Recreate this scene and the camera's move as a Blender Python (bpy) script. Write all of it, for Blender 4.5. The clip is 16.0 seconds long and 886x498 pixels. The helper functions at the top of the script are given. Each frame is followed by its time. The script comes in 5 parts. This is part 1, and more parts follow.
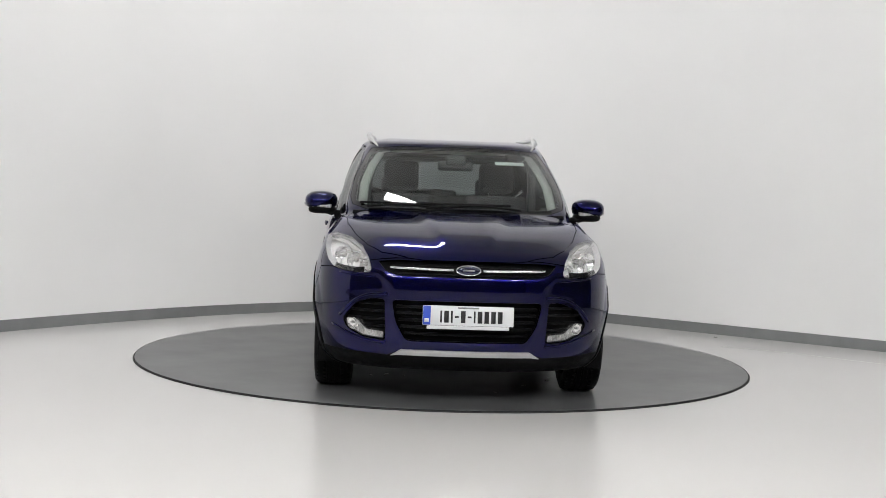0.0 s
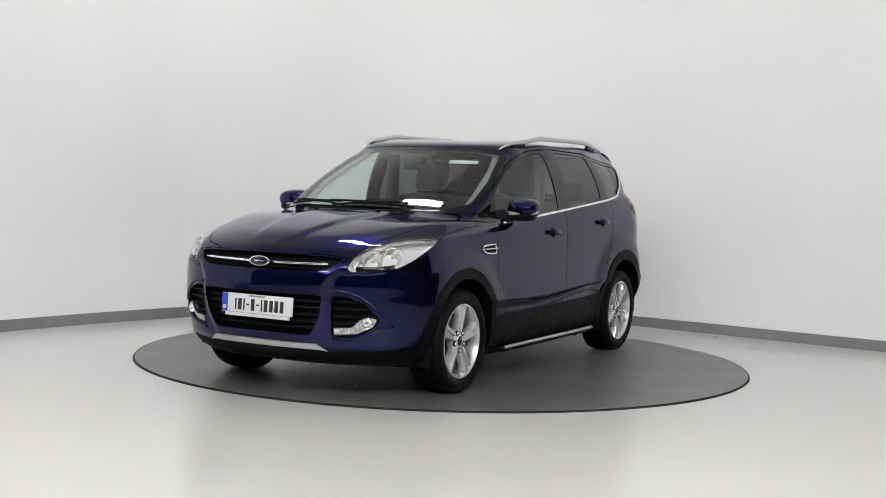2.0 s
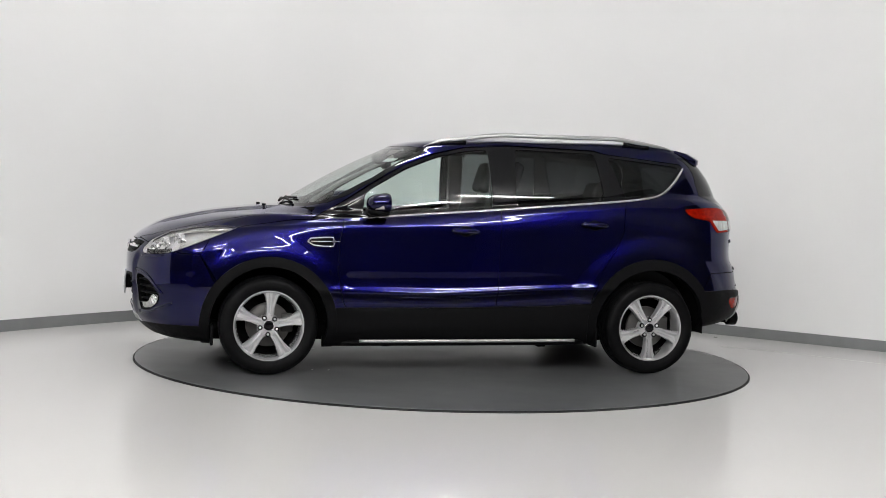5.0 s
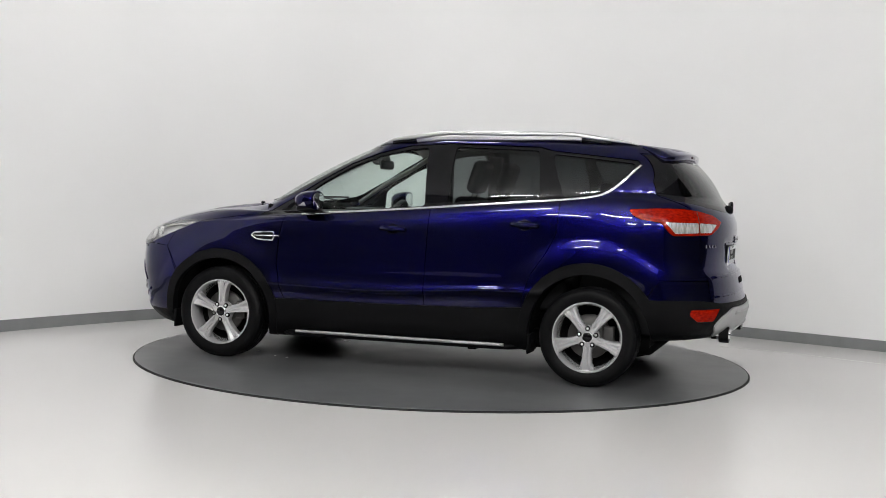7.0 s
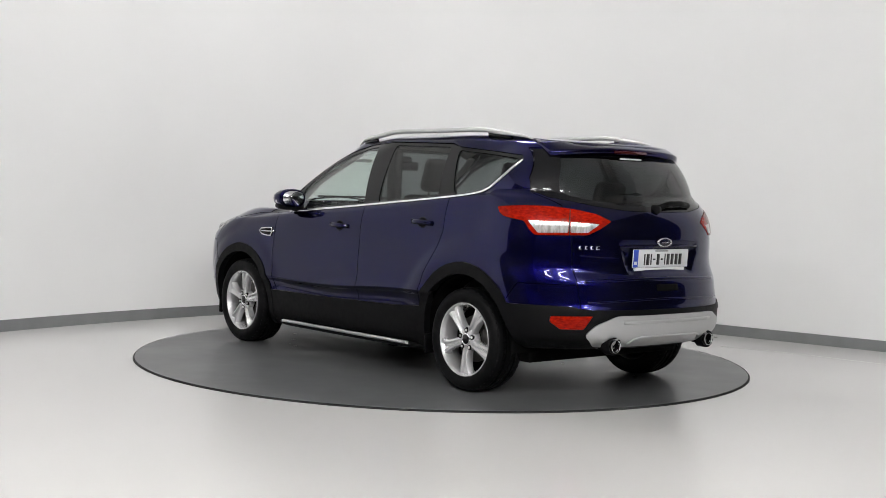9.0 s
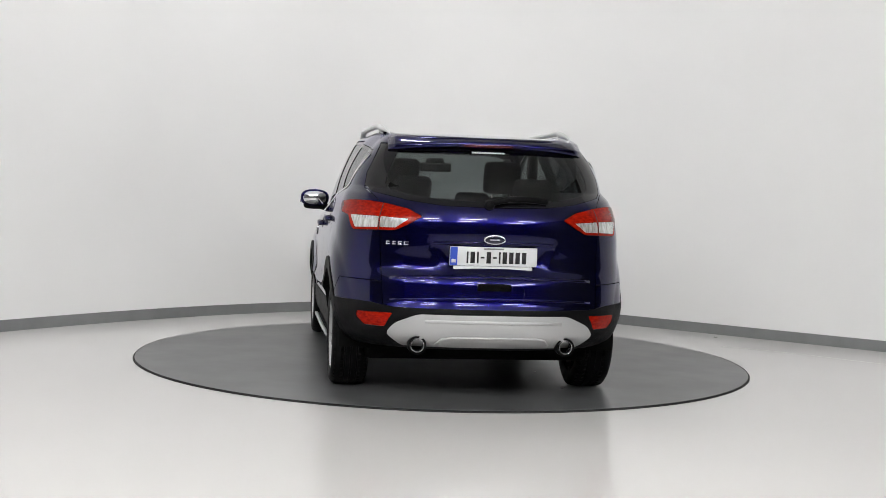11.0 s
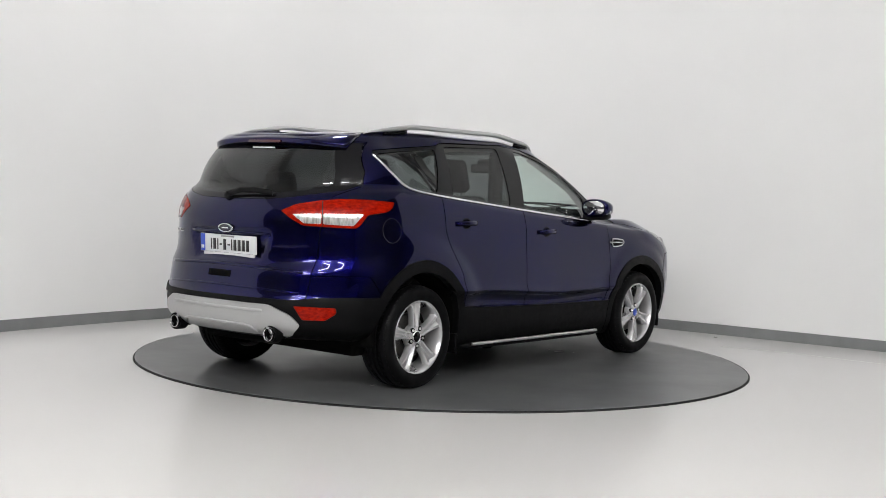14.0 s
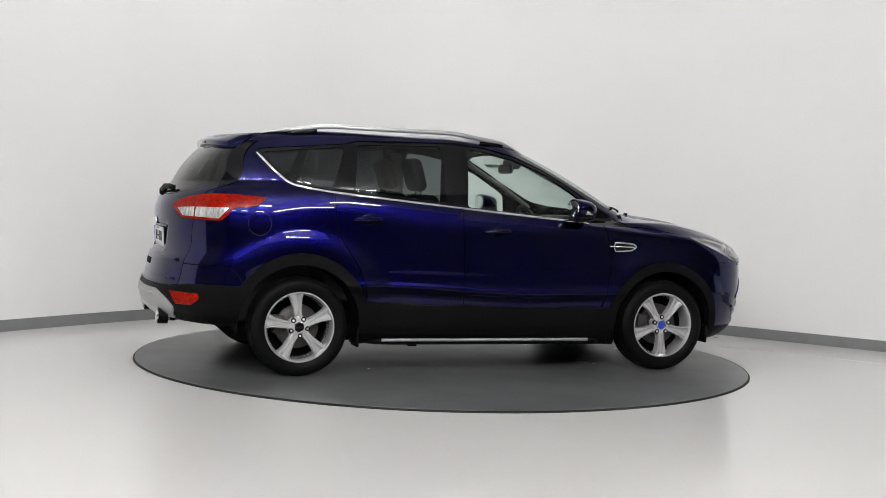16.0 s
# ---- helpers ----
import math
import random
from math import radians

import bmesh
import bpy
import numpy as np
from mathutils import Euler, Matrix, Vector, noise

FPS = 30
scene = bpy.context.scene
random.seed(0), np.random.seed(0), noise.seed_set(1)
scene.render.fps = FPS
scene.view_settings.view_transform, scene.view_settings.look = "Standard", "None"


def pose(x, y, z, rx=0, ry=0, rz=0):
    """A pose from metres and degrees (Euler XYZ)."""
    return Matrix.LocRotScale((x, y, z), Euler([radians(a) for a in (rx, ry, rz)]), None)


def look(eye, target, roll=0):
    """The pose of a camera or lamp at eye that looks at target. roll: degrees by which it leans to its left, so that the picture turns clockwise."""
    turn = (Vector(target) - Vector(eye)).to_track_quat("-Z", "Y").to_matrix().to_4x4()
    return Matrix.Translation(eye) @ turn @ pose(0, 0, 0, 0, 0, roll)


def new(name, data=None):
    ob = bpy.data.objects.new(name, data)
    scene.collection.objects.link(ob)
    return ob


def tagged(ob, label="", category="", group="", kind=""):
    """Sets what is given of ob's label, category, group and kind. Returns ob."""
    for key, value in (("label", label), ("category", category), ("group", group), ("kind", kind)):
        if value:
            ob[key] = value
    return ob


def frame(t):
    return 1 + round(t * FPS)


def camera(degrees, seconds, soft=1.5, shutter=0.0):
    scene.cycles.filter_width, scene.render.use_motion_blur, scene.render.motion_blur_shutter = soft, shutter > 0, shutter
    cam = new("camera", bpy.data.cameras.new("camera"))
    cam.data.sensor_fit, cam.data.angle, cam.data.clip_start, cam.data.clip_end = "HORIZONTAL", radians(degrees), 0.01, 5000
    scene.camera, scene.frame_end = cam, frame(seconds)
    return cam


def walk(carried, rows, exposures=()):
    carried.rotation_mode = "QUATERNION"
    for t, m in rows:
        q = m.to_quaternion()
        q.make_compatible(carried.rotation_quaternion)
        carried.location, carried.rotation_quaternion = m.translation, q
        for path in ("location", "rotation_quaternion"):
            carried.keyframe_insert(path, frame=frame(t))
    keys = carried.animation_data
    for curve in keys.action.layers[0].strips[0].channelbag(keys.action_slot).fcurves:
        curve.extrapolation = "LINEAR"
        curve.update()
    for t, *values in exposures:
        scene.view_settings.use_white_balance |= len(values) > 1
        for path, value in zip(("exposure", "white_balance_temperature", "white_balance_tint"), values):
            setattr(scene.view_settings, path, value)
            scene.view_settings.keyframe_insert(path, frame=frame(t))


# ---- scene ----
# ---- the camera: it stands still on a tripod, leaning a little ----
SECONDS = 16.0
cam = camera(39.0, SECONDS, soft=0.8)
EYE = Vector((0, -9.419, 1.304))
AIM = EYE + Vector((-0.00174, 0.99863, -0.05226))
walk(cam, [(0.0, look(EYE, AIM, 1.92)), (SECONDS, look(EYE, AIM, 1.92))], [(0.0, 0.0, 6500, 10), (SECONDS, 0.0, 6500, 10)])

# the turntable's turn, and where the car stands on it
TURN_START, TURN_RATE = -87.26, -15.84
CAR_OFF = (0.051, 0.028)

# ---- light: tube fittings under the ceiling; the room is closed ----
world = bpy.data.worlds.new("world")
scene.world = world
world.use_nodes = True
world.node_tree.nodes["Background"].inputs[0].default_value = (0.8, 0.85, 0.9, 1)
world.node_tree.nodes["Background"].inputs[1].default_value = 0.02
TUBE_GLOW, PANEL_GLOW = 144.0, 50.0


# ---- materials ----
class Mat:
    """A small helper round a node material with one principled shader."""

    def __init__(self, name, colour, rough=0.5, metal=0.0, **more):
        self.mat = bpy.data.materials.new(name)
        self.mat.use_nodes = True
        self.nodes, self.links = self.mat.node_tree.nodes, self.mat.node_tree.links
        self.shader = self.nodes["Principled BSDF"]
        self.set("Base Color", (*colour, 1))
        self.set("Roughness", rough)
        self.set("Metallic", metal)
        for key, value in more.items():
            self.set(key.replace("_", " "), value)
        self.colour, self.rough = colour, rough

    def set(self, key, value):
        self.shader.inputs[key].default_value = value

    def noise(self, scale, detail=4.0, stretch=None, rough=0.55):
        coord = self.nodes.new("ShaderNodeTexCoord")
        out = coord.outputs["Object"]
        if stretch:
            m = self.nodes.new("ShaderNodeMapping")
            m.inputs["Scale"].default_value = stretch
            self.links.new(out, m.inputs["Vector"])
            out = m.outputs["Vector"]
        n = self.nodes.new("ShaderNodeTexNoise")
        n.inputs["Scale"].default_value, n.inputs["Detail"].default_value = scale, detail
        n.inputs["Roughness"].default_value = rough
        self.links.new(out, n.inputs["Vector"])
        return n.outputs["Fac"]

    def ramp(self, fac, lo, hi, a=0.3, b=0.7):
        r = self.nodes.new("ShaderNodeMapRange")
        r.inputs["From Min"].default_value, r.inputs["From Max"].default_value = a, b
        r.inputs["To Min"].default_value, r.inputs["To Max"].default_value = lo, hi
        self.links.new(fac, r.inputs["Value"])
        return r.outputs["Result"]

    def tint(self, fac, c0, c1, a=0.3, b=0.7, below=None):
        m = self.nodes.new("ShaderNodeMix")
        m.data_type = "RGBA"
        self.links.new(self.ramp(fac, 0, 1, a, b), m.inputs[0])
        m.inputs[6].default_value, m.inputs[7].default_value = (*c0, 1), (*c1, 1)
        if below:
            self.links.new(below, m.inputs[6])
        self.links.new(m.outputs[2], self.shader.inputs["Base Color"])
        return m.outputs[2]

    def vary_rough(self, fac, lo, hi, a=0.3, b=0.7):
        self.links.new(self.ramp(fac, lo, hi, a, b), self.shader.inputs["Roughness"])

    def bump(self, fac, strength, distance=0.01):
        b = self.nodes.new("ShaderNodeBump")
        b.inputs["Strength"].default_value, b.inputs["Distance"].default_value = strength, distance
        self.links.new(fac, b.inputs["Height"])
        self.links.new(b.outputs["Normal"], self.shader.inputs["Normal"])


def make_materials():
    m = {}
    w = Mat("wall_paint", (0.82, 0.82, 0.82), 0.55)
    w.tint(w.noise(0.7, 3), (0.81, 0.81, 0.812), (0.84, 0.84, 0.84))
    w.bump(w.noise(180, 2), 0.05, 0.002)
    m["wall"] = w.mat
    f = Mat("resin_floor", (0.62, 0.61, 0.59), 0.2)
    f.tint(f.noise(0.35, 2), (0.625, 0.618, 0.606), (0.665, 0.658, 0.648))
    m["floor"] = f.mat
    d = Mat("turntable_paint", (0.07, 0.074, 0.078), 0.3)
    d.tint(d.noise(1.3, 4), (0.088, 0.091, 0.094), (0.108, 0.111, 0.114))
    d.vary_rough(d.noise(2, 3), 0.31, 0.37)
    m["disc"] = d.mat
    k = Mat("skirting_vinyl", (0.2, 0.205, 0.21), 0.5)
    k.tint(k.noise(5, 4), (0.19, 0.195, 0.2), (0.22, 0.225, 0.23))
    m["skirting"] = k.mat
    m["joint"] = Mat("floor_joint_filler", (0.42, 0.41, 0.39), 0.4).mat
    m["chip"] = Mat("bare_chip", (0.85, 0.85, 0.84), 0.6).mat
    c = Mat("ceiling_tiles", (0.68, 0.68, 0.68), 0.8)
    c.bump(c.noise(60, 3), 0.2, 0.004)
    m["ceiling"] = c.mat
    b = Mat("dark_paint", (0.045, 0.047, 0.05), 0.6)
    b.tint(b.noise(1.5, 3), (0.04, 0.042, 0.045), (0.055, 0.056, 0.06))
    m["dark"] = b.mat
    p = Mat("blue_metallic_paint", (0.003, 0.0027, 0.06), 0.24, 1.0, Specular_Tint=(0.05, 0.05, 0.4, 1), Coat_Weight=1.0, Coat_Roughness=0.012, Coat_IOR=1.37)
    fl = p.noise(1400, 1)
    p.tint(fl, (0.0013, 0.0011, 0.034), (0.0023, 0.0020, 0.056), 0.35, 0.65)
    m["paint"] = p.mat
    e = Mat("black_textured_plastic", (0.0035, 0.0035, 0.004), 0.5, Specular_IOR_Level=0.09)
    e.vary_rough(e.noise(30, 3), 0.42, 0.58)
    e.bump(e.noise(700, 2), 0.25, 0.001)
    m["plastic"] = e.mat
    m["gloss_black"] = Mat("gloss_black_trim", (0.004, 0.004, 0.005), 0.06, Specular_IOR_Level=0.3).mat
    m["seam"] = Mat("shadow_gap_rubber", (0.004, 0.004, 0.004), 0.8).mat
    t = Mat("tyre_rubber", (0.0035, 0.0035, 0.004), 0.6, Specular_IOR_Level=0.1)
    t.vary_rough(t.noise(14, 4), 0.42, 0.65)
    t.bump(t.noise(300, 3), 0.2, 0.001)
    m["rubber"] = t.mat
    a = Mat("silver_alloy", (0.66, 0.66, 0.67), 0.27, 0.7)
    a.bump(a.noise(900, 1), 0.04, 0.0005)
    m["alloy"] = a.mat
    m["chrome"] = Mat("bright_chrome", (0.86, 0.86, 0.87), 0.08, 1.0).mat
    s = Mat("satin_aluminium", (0.62, 0.62, 0.62), 0.36, 0.85)
    s.vary_rough(s.noise(40, 3), 0.3, 0.42)
    m["satin"] = s.mat
    v = Mat("silver_bumper_paint", (0.44, 0.443, 0.447), 0.4, 0.4)
    v.bump(v.noise(500, 2), 0.05, 0.0005)
    m["silver"] = v.mat
    m["steel"] = Mat("brake_steel", (0.06, 0.058, 0.056), 0.5, 0.7).mat
    # underbody parts, and the painted shade behind the spokes and in the lug holes
    m["under"] = Mat("underbody_shade_black", (0.003, 0.003, 0.003), 0.8, Specular_IOR_Level=0.05).mat
    m["white"] = Mat("plate_white", (0.6, 0.61, 0.62), 0.35).mat
    m["plate_blue"] = Mat("plate_blue", (0.02, 0.06, 0.4), 0.35).mat
    m["ink"] = Mat("plate_ink", (0.01, 0.01, 0.011), 0.4).mat
    m["badge_blue"] = Mat("badge_blue", (0.004, 0.006, 0.03), 0.15, 0.3, Coat_Weight=1.0).mat
    g = Mat("seat_cloth", (0.016, 0.016, 0.018), 0.85)
    g.bump(g.noise(600, 2), 0.3, 0.001)
    m["cloth"] = g.mat
    m["dash"] = Mat("dashboard_plastic", (0.018, 0.018, 0.02), 0.55).mat
    m["headliner"] = Mat("headliner_cloth", (0.3, 0.295, 0.28), 0.9).mat
    m["glass"] = glass("clear_glass", (0.80, 0.88, 0.85))
    m["tint"] = glass("privacy_glass", (0.14, 0.153, 0.157), 0.045)
    m["lens"] = glass("clear_lens", (0.95, 0.95, 0.95))
    r = Mat("red_lens", (0.25, 0.006, 0.001), 0.10, 0.0, Specular_IOR_Level=0.14)
    r.tint(r.noise(1.0, 2, (40, 40, 90)), (0.16, 0.0025, 0.0005), (0.32, 0.008, 0.0012), 0.3, 0.7)
    r.bump(r.noise(1.0, 1, (150, 150, 150)), 0.25, 0.002)
    m["red_lens"] = r.mat
    m["dark_red"] = Mat("dark_red_lens", (0.07, 0.003, 0.003), 0.12, 0.0, Coat_Weight=1.0).mat
    r = Mat("frosted_white_lens", (0.5, 0.5, 0.49), 0.14, 0.35, Coat_Weight=1.0)
    r.tint(r.noise(1.0, 2, (70, 70, 12)), (0.34, 0.33, 0.31), (0.62, 0.62, 0.61), 0.35, 0.65)
    r.bump(r.noise(1.0, 1, (120, 120, 20)), 0.35, 0.003)
    m["white_lens"] = r.mat
    r = Mat("clear_lamp_unit", (0.4, 0.4, 0.4), 0.16, 0.85, Coat_Weight=1.0)
    r.tint(r.noise(1.0, 2, (60, 60, 25)), (0.20, 0.20, 0.20), (0.60, 0.60, 0.60), 0.35, 0.65)
    r.bump(r.noise(1.0, 1, (70, 70, 70)), 0.3, 0.004)
    m["lamp_clear"] = r.mat
    m["amber"] = Mat("amber_lens", (0.55, 0.3, 0.16), 0.15).mat
    r = Mat("bright_lamp_housing", (0.84, 0.84, 0.85), 0.22, 0.45)
    r.bump(r.noise(1.0, 1, (28, 28, 60)), 0.45, 0.01)
    m["lamp_dark"] = r.mat
    m["reflector"] = Mat("lamp_reflector", (0.88, 0.88, 0.88), 0.14, 0.8).mat
    m["paper"] = Mat("paper_sticker", (0.75, 0.77, 0.75), 0.6).mat
    tube = Mat("tube_diffuser", (0.9, 0.9, 0.9), 0.4)
    tube.set("Emission Color", (1.0, 0.99, 0.975, 1))
    tube.set("Emission Strength", TUBE_GLOW)
    m["tube"] = tube.mat
    flat = Mat("panel_diffuser", (0.9, 0.9, 0.9), 0.4)
    flat.set("Emission Color", (1.0, 0.99, 0.975, 1))
    flat.set("Emission Strength", PANEL_GLOW)
    m["panel"] = flat.mat
    return m


def glass(name, colour, least=0.06):
    """Thin automotive glass: tinted see-through with a mirror coat that grows towards grazing angles."""
    mat = bpy.data.materials.new(name)
    mat.use_nodes = True
    nodes, links = mat.node_tree.nodes, mat.node_tree.links
    nodes.clear()
    out, mix = nodes.new("ShaderNodeOutputMaterial"), nodes.new("ShaderNodeMixShader")
    clear, gloss, edge = nodes.new("ShaderNodeBsdfTransparent"), nodes.new("ShaderNodeBsdfGlossy"), nodes.new("ShaderNodeLayerWeight")
    power, spread = nodes.new("ShaderNodeMath"), nodes.new("ShaderNodeMapRange")
    power.operation = "POWER"
    power.inputs[1].default_value = 4.0
    edge.inputs["Blend"].default_value = 0.5
    spread.inputs["To Min"].default_value, spread.inputs["To Max"].default_value = least, 0.9
    links.new(edge.outputs["Facing"], power.inputs[0])
    links.new(power.outputs[0], spread.inputs["Value"])
    clear.inputs[0].default_value = (*colour, 1)
    gloss.inputs["Roughness"].default_value = 0.01
    links.new(spread.outputs[0], mix.inputs[0])
    links.new(clear.outputs[0], mix.inputs[1])
    links.new(gloss.outputs[0], mix.inputs[2])
    links.new(mix.outputs[0], out.inputs[0])
    return mat


MAT = make_materials()


# ---- mesh helpers ----
def mesh_object(name, bm, material, smooth=True):
    me = bpy.data.meshes.new(name)
    bm.normal_update()
    bm.to_mesh(me)
    bm.free()
    me.materials.append(MAT[material])
    if smooth:
        me.shade_smooth()
    return new(name, me)


def part(name, bm, material, parent, label="", smooth=True):
    ob = mesh_object(name, bm, material, smooth)
    ob.parent = parent
    return tagged(ob, label) if label else ob


def add_box(bm, lo, hi, bevel=0.0, segments=2):
    """A box from corner to corner, its edges rounded."""
    c = [(a + b) / 2 for a, b in zip(lo, hi)]
    size = [b - a for a, b in zip(lo, hi)]
    made = bmesh.ops.create_cube(bm, size=1.0, matrix=Matrix.Translation(c) @ Matrix.Diagonal((*size, 1)))
    if bevel:
        edges = list({e for v in made["verts"] for e in v.link_edges})
        bmesh.ops.bevel(bm, geom=edges, offset=bevel, segments=segments, profile=0.5, affect="EDGES")
    return bm


def bm_at(bm, m):
    bmesh.ops.transform(bm, matrix=m, verts=bm.verts[:])
    return bm


def box(lo, hi, bevel=0.0, segments=2):
    return add_box(bmesh.new(), lo, hi, bevel, segments)


def lathe(bm, profile, steps, axis="y", centre=(0, 0, 0), closed=False):
    """Turns a profile of (radius, along) round an axis through centre."""
    rings = []
    for i in range(steps):
        a = 2 * math.pi * i / steps
        ca, sa = math.cos(a), math.sin(a)
        ring = []
        for r, h in profile:
            q = {"y": (r * ca, h, r * sa), "x": (h, r * ca, r * sa), "z": (r * ca, r * sa, h)}[axis]
            ring.append(bm.verts.new([q[k] + centre[k] for k in range(3)]))
        rings.append(ring)
    n = len(profile)
    for i in range(steps):
        p, q = rings[i], rings[(i + 1) % steps]
        for j in range(n if closed else n - 1):
            k = (j + 1) % n
            bm.faces.new((p[j], q[j], q[k], p[k]))
    bmesh.ops.recalc_face_normals(bm, faces=bm.faces[:])
    return bm


def sweep(bm, path, section, up=Vector((0, 0, 1)), caps=True):
    """Runs a closed section (across, up) along a path of points."""
    path = [Vector(q) for q in path]
    rings = []
    for i, q in enumerate(path):
        along = (path[min(i + 1, len(path) - 1)] - path[max(i - 1, 0)]).normalized()
        across = along.cross(up).normalized()
        top = across.cross(along)
        rings.append([bm.verts.new(q + across * a + top * b) for a, b in section])
    n = len(section)
    for p, q in zip(rings, rings[1:]):
        for j in range(n):
            bm.faces.new((p[j], p[(j + 1) % n], q[(j + 1) % n], q[j]))
    if caps:
        bm.faces.new(rings[0][::-1])
        bm.faces.new(rings[-1])
    bmesh.ops.recalc_face_normals(bm, faces=bm.faces[:])
    return bm


def round_section(rx, ry, n=8):
    return [(rx * math.cos(2 * math.pi * i / n), ry * math.sin(2 * math.pi * i / n)) for i in range(n)]


def glide(keys, x):
    """A smooth curve through (x, value) keys that never overshoots."""
    keys = sorted(keys)
    xs, ys = [k[0] for k in keys], [k[1] for k in keys]
    if x <= xs[0]:
        return ys[0]
    if x >= xs[-1]:
        return ys[-1]
    d = [(ys[i + 1] - ys[i]) / (xs[i + 1] - xs[i]) for i in range(len(xs) - 1)]

    def slope(i):
        if i == 0:
            return d[0]
        if i == len(xs) - 1:
            return d[-1]
        return 0.0 if d[i - 1] * d[i] <= 0 else 2 * d[i - 1] * d[i] / (d[i - 1] + d[i])

    i = max(j for j in range(len(xs) - 1) if xs[j] <= x)
    h = xs[i + 1] - xs[i]
    t = (x - xs[i]) / h
    return ((1 + 2 * t) * (1 - t) ** 2 * ys[i] + t * (1 - t) ** 2 * h * slope(i)
            + t * t * (3 - 2 * t) * ys[i + 1] + t * t * (t - 1) * h * slope(i + 1))


# ---- the studio ----
WALL_KEYS = [(-6.4, -4.2), (-4.6, -1.05), (-3.57, 0.63), (-2.71, 1.78), (-2.11, 2.41), (-1.27, 3.06), (-0.4, 3.46), (0.35, 3.52),
             (1.0, 3.27), (1.61, 2.86), (2.61, 2.13), (3.81, 1.26), (5.2, 0.26), (6.6, -0.75)]
FLOOR_Z = -0.012
CEILING_Z = 5.2


def wall_line(step=0.12, inset=0.0):
    xs = np.arange(WALL_KEYS[0][0], WALL_KEYS[-1][0] + 1e-6, step)
    ys = np.array([glide(WALL_KEYS, x) for x in xs])
    for _ in range(6):
        ys[1:-1] = (ys[:-2] + 2 * ys[1:-1] + ys[2:]) / 4
    pts = [Vector((x, y, 0)) for x, y in zip(xs, ys)]
    out = []
    for i, q in enumerate(pts):
        along = (pts[min(i + 1, len(pts) - 1)] - pts[max(i - 1, 0)]).normalized()
        out.append(q + Vector((along.y, -along.x, 0)) * inset)
    return out


def ribbon(line_a, line_b, z0, z1):
    """A solid upright band between two plan lines."""
    bm = bmesh.new()
    cols = [[bm.verts.new((q.x, q.y, z)) for q, z in ((a, z0), (a, z1), (b, z1), (b, z0))] for a, b in zip(line_a, line_b)]
    for p, q in zip(cols, cols[1:]):
        for j in range(4):
            bm.faces.new((p[j], p[(j + 1) % 4], q[(j + 1) % 4], q[j]))
    bm.faces.new(cols[0])
    bm.faces.new(cols[-1][::-1])
    bmesh.ops.recalc_face_normals(bm, faces=bm.faces[:])
    return bm


def bm_placed(name, bm, material, place):
    ob = mesh_object(name, bm, material)
    ob.location = place
    return ob


